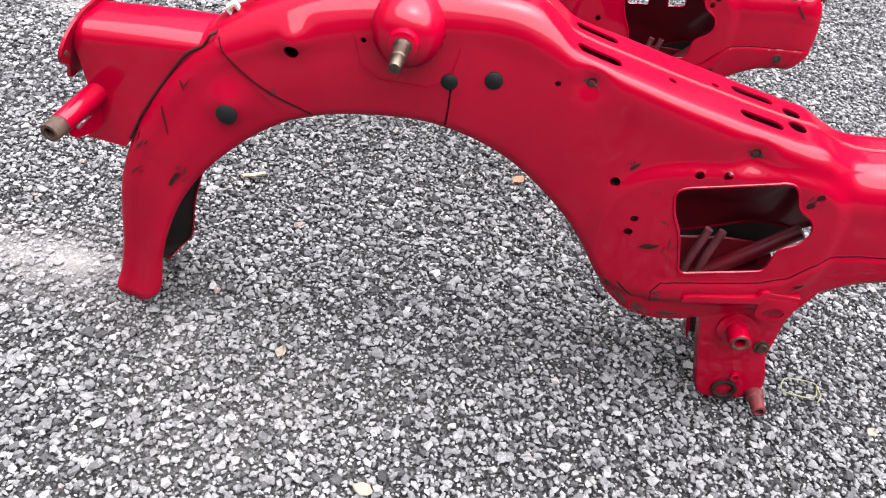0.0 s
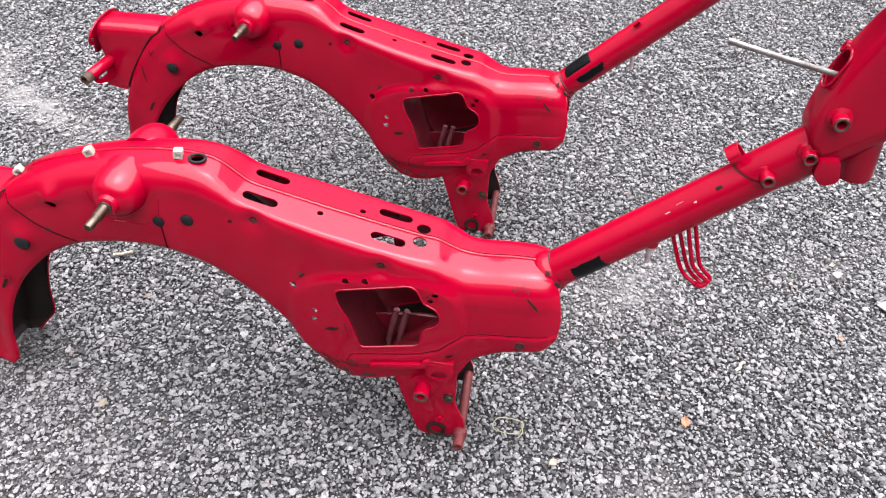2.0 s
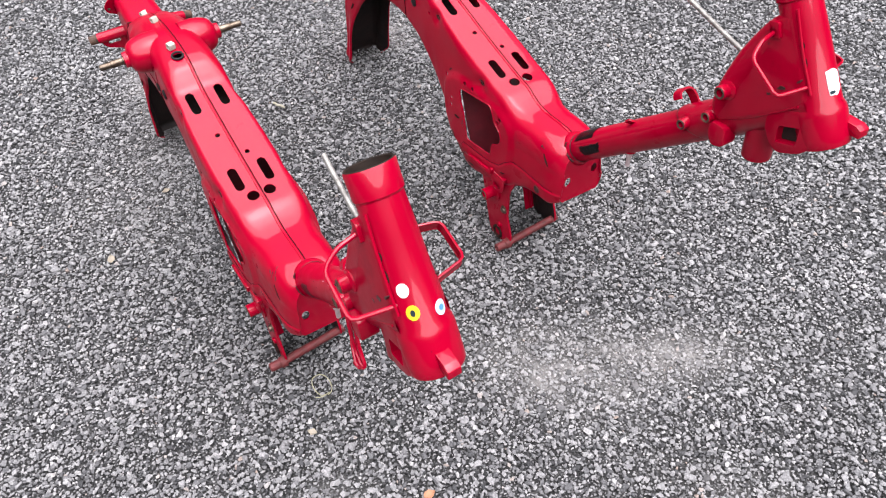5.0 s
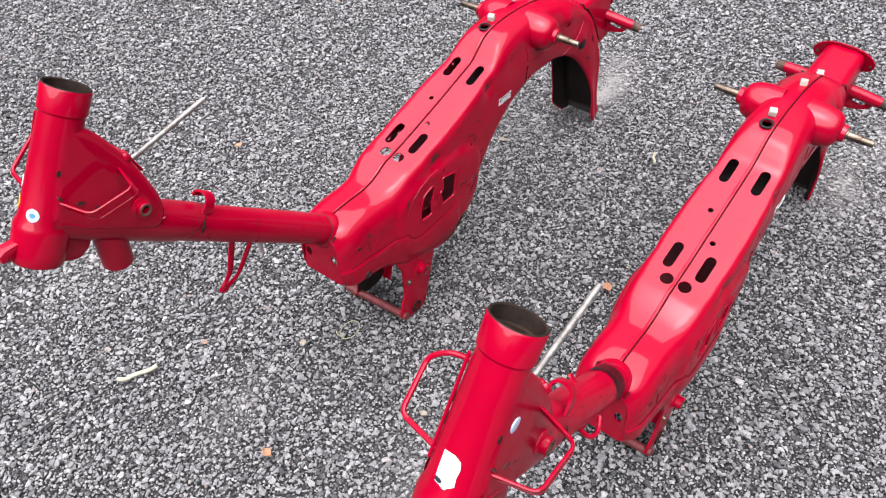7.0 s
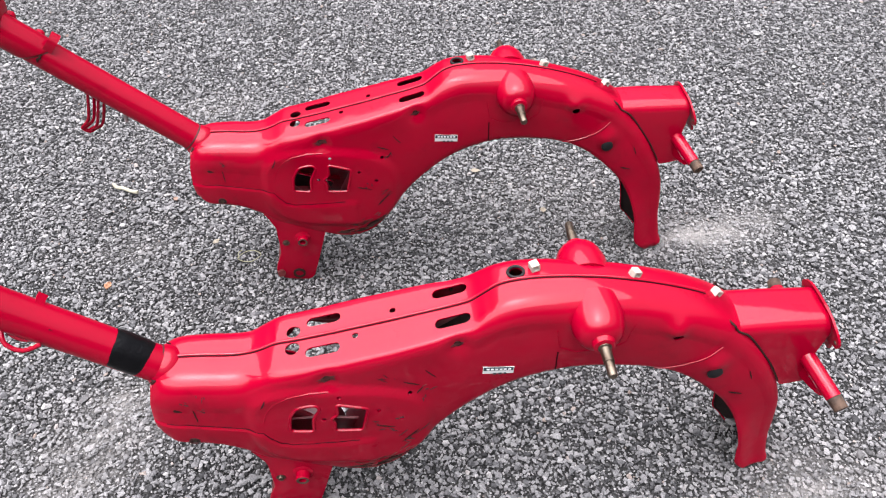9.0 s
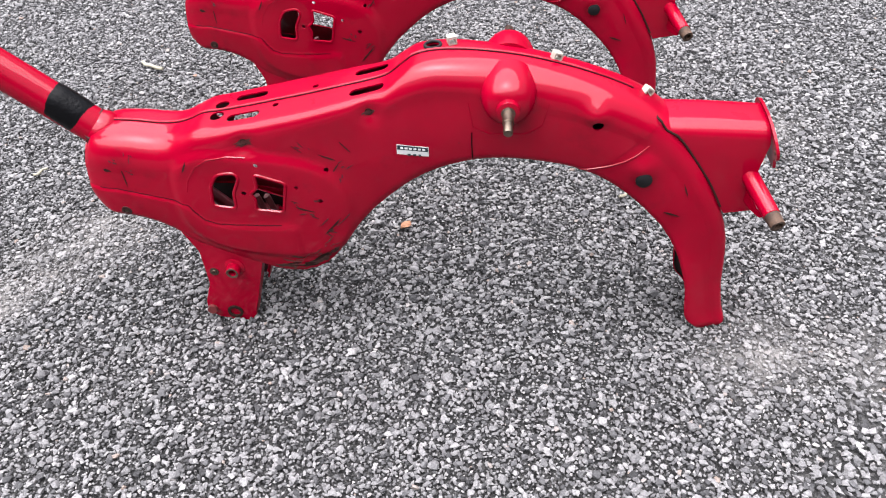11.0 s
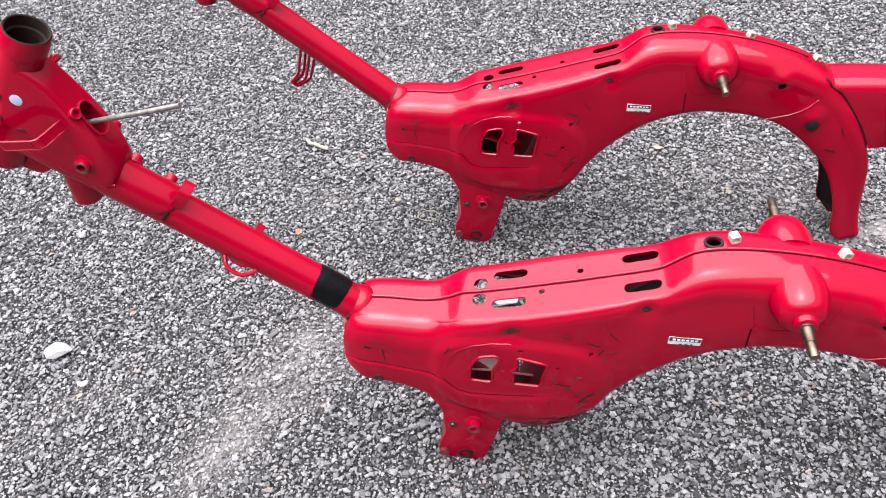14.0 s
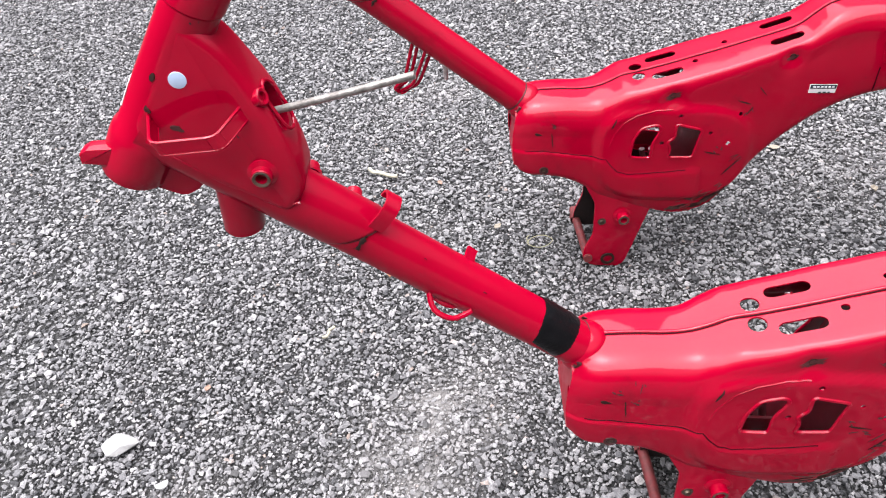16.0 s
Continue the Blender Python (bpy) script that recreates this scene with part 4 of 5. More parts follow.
def label_plate(root, bars):
    """A rectangular maker's label on the flank; unread lettering as bars."""
    o = [(-0.036, 0.3345), (-0.076, 0.3300), (-0.0755, 0.3160), (-0.0355, 0.3205)]
    lab = part("flank_label", patch(skin, o, 1, 0.0008), WHITE, root, "small white and dark blue label")
    o2 = [(-0.0368, 0.3338), (-0.0752, 0.3294), (-0.0750, 0.3232), (-0.0366, 0.3276)]
    part("label_band", patch(skin, o2, 1, 0.0014), NAVY, lab, "dark blue band")
    for k in range(6):
        x = -0.0405 - 0.0055 * k
        zc = 0.3302 - 0.0006 * k
        o3 = [(x, zc + 0.0012), (x - 0.0036, zc + 0.0009), (x - 0.0036, zc - 0.0014), (x, zc - 0.0011)]
        part("letter_bar", patch(skin, o3, 1, 0.0020), WHITE, lab)
    for x, w in bars:
        zc = 0.3208 + 0.1 * (x + 0.036)
        o4 = [(x, zc + 0.0014), (x - w, zc + 0.0011), (x - w, zc - 0.0014), (x, zc - 0.0011)]
        part("letter_bar", patch(skin, o4, 1, 0.0016), NAVY, lab)


def head_sticker(root, name, s, ang, w, h, mat, label, round_=True):
    """A sticker wrapped on the head tube: s along it, angle about it (0 is forward)."""
    h0 = HEAD0
    dn = (HEAD1 - HEAD0).normalized()
    fw = Vector((-dn.z, 0, dn.x))
    bm = bmesh.new()
    rr = 0.0225 + 0.02025 * (s - 0.060)
    ring = [(w * math.cos(k * math.tau / 16), h * math.sin(k * math.tau / 16)) for k in range(16)] if round_ else [(-w, -0.9 * h), (0.1 * w, -h), (0.8 * w, -0.8 * h), (w, -0.4 * h), (0.9 * w, 0.1 * h), (w, 0.6 * h), (0.2 * w, h), (-0.9 * w, 0.9 * h), (-w, 0.2 * h)]
    def at(a, b, r):
        t = ang + a / rr
        return h0 + dn * (s + b) + r * (math.cos(t) * fw + math.sin(t) * Vector((0, 1, 0)))
    lift = 0.0011 if mat in (NAVY, BLUE) else 0.0004
    c = bm.verts.new(at(0, 0, rr + lift))
    v = [bm.verts.new(at(a, b, rr + lift)) for a, b in ring]
    for k in range(len(v)):
        bm.faces.new((c, v[k], v[(k + 1) % len(v)]))
    bmesh.ops.recalc_face_normals(bm, faces=bm.faces)
    bmesh.ops.solidify(bm, geom=bm.faces, thickness=0.0006)
    return part(name, bm, mat, root, label)


rng = random.Random(9)
for root in (frame_a, frame_b):
    place_clips(root, ((-0.104, -0.014, 0.4432, 0.1), (-0.232, -0.008, 0.4245, -0.35), (-0.347, -0.007, 0.3778, -0.6)))
label_plate(frame_a, ((-0.050, 0.004), (-0.057, 0.004), (-0.064, 0.003)))
label_plate(frame_b, ((-0.049, 0.004), (-0.056, 0.004), (-0.063, 0.003)))
head_sticker(frame_a, "white_sticker", 0.104, -0.64, 0.0055, 0.0065, WHITE, "round white sticker")
head_sticker(frame_a, "yellow_sticker", 0.125, -0.54, 0.0060, 0.0070, YELLOW, "round yellow sticker")
head_sticker(frame_a, "yellow_sticker_ink", 0.125, -0.54, 0.0020, 0.0030, NAVY, "dark mark")
head_sticker(frame_a, "blue_sticker", 0.131, 0.55, 0.0065, 0.0070, SKYBLUE, "round pale blue sticker")
head_sticker(frame_a, "sticker_spot", 0.131, 0.55, 0.0026, 0.0026, BLUE, "blue spot")
head_sticker(frame_b, "torn_label", 0.118, -0.02, 0.0084, 0.0145, WHITE, "torn white paper label", False)
head_sticker(frame_b, "label_mark", 0.128, -0.20, 0.0030, 0.0018, NAVY, "dark mark", False)
part("blue_sticker", revolve(bmesh.new(), (0.677, 0.0226, 0.675), (0, 1, 0), [(0, 0.0066), (0.0014, 0.0066), (0.0016, 0.0060), (0.0016, 0)], 18), SKYBLUE, frame_b, "round pale blue sticker")
for root in (frame_a, frame_b):
    for s, ang, w, h in ((0.072, -1.10, 0.0024, 0.0040), (0.090, -1.10, 0.0020, 0.0060), (0.083, 1.25, 0.0020, 0.0036)):
        head_sticker(root, "paint_chip", s, ang, w, h, PRIMER, "chipped paint down to dark primer")
for root in (frame_a, frame_b):
    c, up = Vector((0.573, 0, 0.498)), Vector((-0.671, 0, 0.741))
    tall = 0.84 if root is frame_a else 1.0
    pts = [tuple(c + up * (0.019 + (h - 0.019) * tall) + Vector((0, y, 0))) for h, y in ((0.019, 0.016), (0.032, 0.0165), (0.043, 0.013), (0.047, 0.004), (0.044, -0.006), (0.036, -0.009))]
    part("strap_loop", strip(pts, 0.014, (0.741, 0, 0.671), 0.0028), RED, root)
part("small_hook", strip([(0.484, -0.004, 0.438), (0.482, -0.012, 0.444), (0.479, -0.018, 0.447)], 0.011, (0.67, 0, 0.74), 0.003), RED, frame_b)
for root in (frame_a, frame_b):
    for x, z, a, g in ((0.690, 0.637, 0.005, 0.5), (0.678, 0.622, 0.003, 0.2), (0.706, 0.655, 0.003, 1.0)):
        o = blob(x, z, a, a * 0.45, g, rng, 10)
        for side in (-1, 1):
            part("paint_chip", prism(bmesh.new(), o, side * 0.0205, side * (0.0262 if z > 0.63 else 0.0266)), SCUFF, root, "chipped paint down to dark primer")


def scuff(root, side, x, z, size, ang, n=4, mat=SCUFF):
    """A cluster of thin ragged scratches through the paint."""
    for _ in range(n):
        a = ang + rng.uniform(-0.5, 0.5)
        o = blob(x + rng.gauss(0, size * 0.45), z + rng.gauss(0, size * 0.35), size * rng.uniform(0.15, 0.6), rng.uniform(0.0004, 0.0010), a, rng, 9, 0.6)
        part("paint_scratch", patch(skin, o, side), mat, root, "scratched paint")


for x, z, size, ang in ((0.338, 0.318, 0.012, 2.2), (0.112, 0.218, 0.014, 1.4), (0.114, 0.160, 0.010, 2.4), (0.052, 0.307, 0.005, 0.6), (0.100, 0.250, 0.004, 0.4), (0.227, 0.300, 0.005, 1.0), (-0.440, 0.232, 0.012, 1.1), (-0.455, 0.200, 0.008, 1.3), (-0.300, 0.322, 0.008, 2.4), (-0.405, 0.205, 0.013, 0.9)):
    scuff(frame_a, -1, x, z, size, ang)
for x, z, size, ang in ((0.338, 0.318, 0.008, 2.2), (0.112, 0.215, 0.010, 1.4), (0.075, 0.165, 0.010, 2.4)):
    scuff(frame_b, -1, x, z, size, ang, 3)
for x, z, size, ang in ((0.321, 0.308, 0.010, 1.5), (0.344, 0.303, 0.005, 0.3), (0.326, 0.286, 0.006, 0.1), (0.083, 0.330, 0.010, 0.7), (0.036, 0.304, 0.009, 2.6), (0.047, 0.215, 0.018, 2.5), (0.091, 0.227, 0.012, 0.1), (0.108, 0.245, 0.008, 0.4), (0.063, 0.196, 0.010, 0.5), (0.040, 0.285, 0.005, 2.0), (0.073, 0.251, 0.004, 0.0)):
    scuff(frame_b, 1, x, z, size, ang)
for x, z, size, ang in ((0.330, 0.300, 0.006, 0.2), (0.050, 0.225, 0.015, 2.4), (0.050, 0.300, 0.008, 0.8), (0.085, 0.240, 0.008, 1.2), (0.105, 0.160, 0.014, 2.6)):
    scuff(frame_a, 1, x, z, size, ang)
for root in (frame_a, frame_b):
    for x, z, size in ((0.120, 0.140, 0.020), (0.090, 0.152, 0.016), (0.070, 0.170, 0.012)):
        scuff(root, 1, x, z, size, 2.7 if x < 0.1 else 3.0, 5, WORN)
for root in (frame_a, frame_b):
    for s0, s1, a0, a1 in ((0.028, 0.043, -2.3, -1.5), (0.030, 0.041, -1.2, -0.85), (0.031, 0.042, 1.5, 2.0)):
        part("paint_chip", tube_patch(TUBE0, TUBED, s0, s1, a0, a1, 0.0292, rng, 0.005, 10, 5), SCUFF, root, "worn paint at the neck")
    for side, x, z in ((-1, 0.346, 0.2285), (1, 0.348, 0.2230)):
        y = sample(skin, x, z, side)
        nut = part("flank_nut", revolve(bmesh.new(), (x, y, z), (0, side, 0), [(-0.001, 0.0075), (0.0012, 0.0072), (0.0014, 0.0048), (0.0004, 0.0045), (0.0004, 0)], 14), SCUFF, root, "dark welded nut")
        part("nut_core", revolve(bmesh.new(), (x, y, z), (0, side, 0), [(0.0002, 0.0032), (0.0009, 0.003), (0.0009, 0)], 10), STEEL, nut)
for root in (frame_a, frame_b):
    for side in (-1, 1):
        for x, z, a, b, g in ((0.082, 0.139, 0.017, 0.0042, 2.50), (0.107, 0.128, 0.019, 0.0048, 2.85), (0.138, 0.128, 0.015, 0.0036, 0.05), (0.064, 0.158, 0.012, 0.0030, 2.30), (0.118, 0.148, 0.008, 0.0030, 0.4)):
            part("grime_spot", patch(skin, blob(x, z, a * (1.0 if side > 0 else 0.6), b, g, rng, 16, 0.5), side, 0.0005), GRIME, root, "dried brown grime")
    for s0, s1, a0, a1 in ((0.299, 0.306, 1.05, 1.75), (0.307, 0.312, -1.7, -1.2)):
        part("paint_chip", tube_patch(TUBE0, TUBED, s0, s1, a0, a1, 0.0263, rng, 0.003, 10, 5), PRIMER, root, "worn edge of the collar")
# black tape: a worn patch on one tube, a full band on the other
part("tape_patch", tube_patch(TUBE0, TUBED, 0.056, 0.112, -2.7, -1.22, 0.0246, rng, 0.004), TAPE, frame_a, "remains of black tape")
part("tape_band", tube_patch(TUBE0, TUBED, 0.052, 0.102, -0.95, 3.9, 0.0247, rng, 0.0008, 40, 6), TAPE, frame_b, "black insulating tape band")
part("tape_patch", tube_patch(TUBE0, TUBED, 0.062, 0.120, -2.2, -1.35, 0.0248, rng, 0.004), TAPE, frame_b, "worn end of the black tape")
# cable hanger and screw under the tube
for top, mid, tip in (((0.508, 0.012, 0.420), (0.524, 0.000, 0.378), (0.552, -0.012, 0.344)), ((0.527, -0.004, 0.424), (0.536, -0.006, 0.394), (0.561, -0.009, 0.352))):
    pair = []
    for k in (-1, 1):
        o = Vector((0.0040 * k, 0.0022 * k, 0.0012 * k))
        q = Vector(mid) * 0.45 + Vector(tip) * 0.55 + Vector((-0.004, 0, -0.004))
        pair.append([Vector(top) + o, Vector(mid) + o, q + o * 0.9, Vector(tip) + o * 0.7])
    loop = [tuple(v) for v in pair[0]] + [(tip[0] + 0.004, tip[1], tip[2] - 0.004)] + [tuple(v) for v in reversed(pair[1])]
    part("cable_hanger", wire(bmesh.new(), loop, 0.0026, 8, 3), RED, frame_a, "red wire cable hanger")
part("hanger_foot", wire(bmesh.new(), [(0.548, -0.014, 0.344), (0.557, -0.012, 0.340), (0.564, -0.009, 0.348)], 0.0038, 8, 2), RED, frame_a)
for k, dy in enumerate((0.014, -0.002)):
    part("cable_hanger", wire(bmesh.new(), [(0.522, dy + 0.006, 0.432), (0.518, dy + 0.017, 0.420), (0.502, dy + 0.020, 0.409), (0.484, dy + 0.013, 0.409)], 0.0028, 8, 4), RED, frame_b, "red wire cable hanger bent up")
for root in (frame_a, frame_b):
    nut = part("drain_boss", revolve(bmesh.new(), (0.486, -0.006, 0.401), (0.05, 0, -1), [(0, 0.009), (0.012, 0.0085), (0.014, 0.006), (0.014, 0)], 14), RED, root)
    part("drain_screw", revolve(bmesh.new(), (0.486, -0.006, 0.387), (0.05, 0, -1), [(0, 0.0052), (0.007, 0.0052), (0.0075, 0.0034), (0.026, 0.0034), (0.027, 0.0)], 12), PIPE, nut, "zinc grease screw")
# scrapes on the tubes
for root, marks in ((frame_a, ((0.20, -0.9, 0.010, 0.10), (0.215, -0.7, 0.014, 0.06), (0.235, -1.0, 0.006, 0.12))), (frame_b, ((0.17, 0.9, 0.004, 0.06), (0.24, 0.8, 0.004, 0.05)))):
    for s, a, ln, wd in marks:
        part("scrape", tube_patch(TUBE0, TUBED, s, s + ln, a, a + wd, 0.0246, rng, 0.001, 4, 4), SCRAPE if root is frame_a else PRIMER, root, "scraped paint")
for s, a, ln, wd in ((0.150, -1.05, 0.004, 0.10), (0.262, -0.95, 0.012, 0.28), (0.170, -1.3, 0.006, 0.08)):
    part("paint_chip", tube_patch(TUBE0, TUBED, s, s + ln, a, a + wd, 0.0246, rng, 0.001, 4, 4), PRIMER, frame_a, "chipped paint")


# neither neck is quite straight: one head leans a little to each side
def set_askew(root, k, lift):
    for o in root.children_recursive:
        if o.data.users == 1:
            co = np.empty(len(o.data.vertices) * 3)
            o.data.vertices.foreach_get("co", co)
            co = co.reshape(-1, 3)
            if co[:, 0].max() > 0.43:
                co[:, 1] += k * np.maximum(0.0, co[:, 0] - 0.36)
                co[:, 2] += lift * np.clip((co[:, 0] - 0.36) / 0.12, 0.0, 1.0)
                o.data.vertices.foreach_set("co", co.reshape(-1))
                o.data.update()


set_askew(frame_a, -0.027, 0.0)
set_askew(frame_b, 0.040, 0.0065)


# ---- ground: one gravel yard ----
def dust_at(x, y):
    """How dusty the ground is, 0 to 1, in trodden and settled places."""
    v = 0.0
    for cx, cy, rx, ry, an, a in ((-0.63, -0.01, 0.15, 0.055, 0.1, 1.4), (-0.40, -0.09, 0.10, 0.05, 0.2, 0.4), (-0.575, 0.60, 0.10, 0.06, 0.2, 0.8), (0.55, 0.34, 0.13, 0.075, 0.7, 0.8), (0.60, 0.50, 0.19, 0.055, 0.93, 0.8),
                               (0.60, -0.09, 0.08, 0.04, 0.0, 0.5), (-0.86, 0.68, 0.24, 0.05, -0.5, 1.1), (0.95, 0.48, 0.16, 0.04, 0.6, 0.4), (0.48, -0.62, 0.16, 0.06, 0.3, 0.35), (-0.30, -0.17, 0.16, 0.10, 0.3, 0.36), (-1.15, 0.90, 0.20, 0.06, -0.6, 0.9)):
        dx, dy = x - cx, y - cy
        p, q = dx * math.cos(an) + dy * math.sin(an), -dx * math.sin(an) + dy * math.cos(an)
        v += a * np.exp(-((p / rx) ** 2 + (q / ry) ** 2))
    patchy = 0.62 + 0.38 * np.sin(x * 41.0 + 3.0 * np.sin(y * 23.0)) * np.sin(y * 37.0 + 2.0 * np.sin(x * 29.0))
    return np.clip(v * 0.85 * patchy, 0, 1)


def swell(x, y):
    return 0.0022 * np.sin(x * 7.3 + 1.1) * np.cos(y * 6.1 + 0.4) + 0.0014 * np.sin(x * 17.0 - y * 13.0)


def inner(q):
    """Where the ground is seen from near."""
    return np.hypot((q[:, 0] - 0.18) / 0.98, (q[:, 1] - 0.20) / 0.90) < 1.0


def outer(q):
    """The rest of the yard that comes into view."""
    rows_y = (-2.0, -1.6, -1.3, -1.1, -0.8, -0.4, 0.0, 0.5, 1.3, 1.7, 2.0)
    lo = np.interp(q[:, 1], rows_y, (0.0, -0.50, -1.00, -1.80, -1.82, -1.80, -1.76, -1.66, -1.30, -0.40, 0.3))
    hi = np.interp(q[:, 1], rows_y, (0.4, 2.20, 2.25, 2.18, 2.10, 1.90, 1.60, 1.42, 1.48, 1.48, 1.2))
    return (q[:, 0] > lo) & (q[:, 0] < hi) & (np.abs(q[:, 1]) < 2.0) & ~inner(q)


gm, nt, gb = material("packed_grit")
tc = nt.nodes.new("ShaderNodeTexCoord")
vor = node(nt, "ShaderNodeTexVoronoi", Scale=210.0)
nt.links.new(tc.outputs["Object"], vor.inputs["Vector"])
# grit under the strewn stones: near black, painting shade into the gaps
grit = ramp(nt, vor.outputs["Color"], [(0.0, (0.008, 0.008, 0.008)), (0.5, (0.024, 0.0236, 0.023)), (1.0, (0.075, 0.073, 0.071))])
attr = nt.nodes.new("ShaderNodeAttribute")
attr.attribute_name = "dusty"
dustcol = ramp(nt, noise_tex(nt, 120.0, 6.0, 0.7), [(0.3, (0.165, 0.155, 0.147)), (0.7, (0.265, 0.250, 0.236))])
far = node(nt, "ShaderNodeTexVoronoi", Scale=125.0)
nt.links.new(tc.outputs["Object"], far.inputs["Vector"])
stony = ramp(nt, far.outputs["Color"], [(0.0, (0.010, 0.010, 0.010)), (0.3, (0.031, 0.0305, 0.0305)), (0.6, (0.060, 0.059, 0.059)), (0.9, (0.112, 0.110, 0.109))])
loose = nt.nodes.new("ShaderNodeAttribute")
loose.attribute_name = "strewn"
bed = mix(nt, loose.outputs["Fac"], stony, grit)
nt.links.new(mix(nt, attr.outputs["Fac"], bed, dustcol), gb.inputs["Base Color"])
gb.inputs["Roughness"].default_value = 0.95
bump(nt, gb, vor.outputs["Distance"], 0.8, 0.006)

GX = np.concatenate([[-400, -60, -12, -4.0], np.arange(-2.6, 2.9, 0.05), [4.2, 12, 60, 400]])
GY = np.concatenate([[-400, -60, -12, -4.0], np.arange(-2.8, 2.9, 0.05), [4.2, 12, 60, 400]])
xx, yy = np.meshgrid(GX, GY, indexing="ij")
near = (np.abs(xx) < 3) & (np.abs(yy) < 3)
zz = np.where(near, swell(xx, yy), 0.0) - 0.0090 + 0.0055 * np.where(near, dust_at(xx, yy), 0.0)
nx, ny = xx.shape
idx = np.arange(nx * ny).reshape(nx, ny)
faces = np.stack([idx[:-1, :-1], idx[1:, :-1], idx[1:, 1:], idx[:-1, 1:]], -1).reshape(-1, 4)
me = bpy.data.meshes.new("ground")
me.from_pydata(np.stack([xx, yy, zz], -1).reshape(-1, 3).tolist(), [], faces.tolist())
at_ = me.attributes.new("dusty", "FLOAT", "POINT")
at_.data.foreach_set("value", np.where(near, dust_at(xx, yy), 0.0).reshape(-1).astype(np.float32))
spread = np.stack([xx, yy], -1).reshape(-1, 2)
at_ = me.attributes.new("strewn", "FLOAT", "POINT")
at_.data.foreach_set("value", (inner(spread) | outer(spread)).astype(np.float32))
me.polygons.foreach_set("use_smooth", [True] * len(me.polygons))
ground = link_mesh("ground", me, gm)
tagged(ground, "yard of packed grey grit, darkened as gap shade under loose gravel", "ground", kind="structure")


def stone_material(name, tones):
    m, nt, sb = material(name)
    geo = nt.nodes.new("ShaderNodeNewGeometry")
    tone = ramp(nt, geo.outputs["Random Per Island"], tones)
    fine = ramp(nt, noise_tex(nt, 420.0, 4.0, 0.7), [(0.28, (0.5, 0.5, 0.5)), (0.72, (1.3, 1.3, 1.3))])
    mul = nt.nodes.new("ShaderNodeMix")
    mul.data_type, mul.blend_type = "RGBA", "MULTIPLY"
    mul.inputs[0].default_value = 1.0
    nt.links.new(tone, mul.inputs[6])
    nt.links.new(fine, mul.inputs[7])
    attr = nt.nodes.new("ShaderNodeAttribute")
    attr.attribute_name = "dusty"
    nt.links.new(mix(nt, attr.outputs["Fac"], mul.outputs[2], (0.240, 0.226, 0.214)), sb.inputs["Base Color"])
    sb.inputs["Roughness"].default_value = 0.82
    sb.inputs["Specular IOR Level"].default_value = 0.3
    bump(nt, sb, noise_tex(nt, 700.0, 3.0), 0.35, 0.001)
    return m


STONE = stone_material("crushed_grey_stone", [(0.0, (0.024, 0.024, 0.025)), (0.17, (0.082, 0.081, 0.083)), (0.45, (0.145, 0.142, 0.143)), (0.75, (0.188, 0.184, 0.184)), (0.94, (0.220, 0.215, 0.213)), (0.99, (0.275, 0.268, 0.261)), (1.0, (0.19, 0.148, 0.125))])
# chippings coloured far darker than the stones to deepen the shade between them
CHIPPING = stone_material("gap_shade_chippings", [(0.0, (0.005, 0.005, 0.005)), (0.4, (0.020, 0.0195, 0.0195)), (0.75, (0.052, 0.051, 0.051)), (1.0, (0.13, 0.127, 0.126))])


def stone_shapes(n, points, seed):
    """Convex, blunt-edged pebbles about 1 across."""
    r = random.Random(seed)
    out = []
    for _ in range(n):
        bm = bmesh.new()
        sx, sy, sz = r.uniform(0.90, 1.25), r.uniform(0.58, 0.92), r.uniform(0.40, 0.62)
        turn = r.uniform(0, math.tau)
        for k in range(points):
            h = 1 - (2 * k + 1) / points
            a, q = k * 2.39996 + turn, math.sqrt(1 - h * h)
            v = Vector((math.cos(a) * q, math.sin(a) * q, h)) + Vector((r.gauss(0, 0.2), r.gauss(0, 0.2), r.gauss(0, 0.2)))
            v = v.normalized() * r.uniform(0.46, 0.56)
            bm.verts.new((v.x * sx, v.y * sy, v.z * sz))
        res = bmesh.ops.convex_hull(bm, input=bm.verts)
        bmesh.ops.delete(bm, geom=[g for g in res["geom_interior"] if isinstance(g, bmesh.types.BMVert)], context="VERTS")
        bmesh.ops.triangulate(bm, faces=bm.faces)
        bm.verts.index_update()
        out.append((np.array([v.co[:] for v in bm.verts]), np.array([[v.index for v in f.verts] for f in bm.faces])))
        bm.free()
    return out


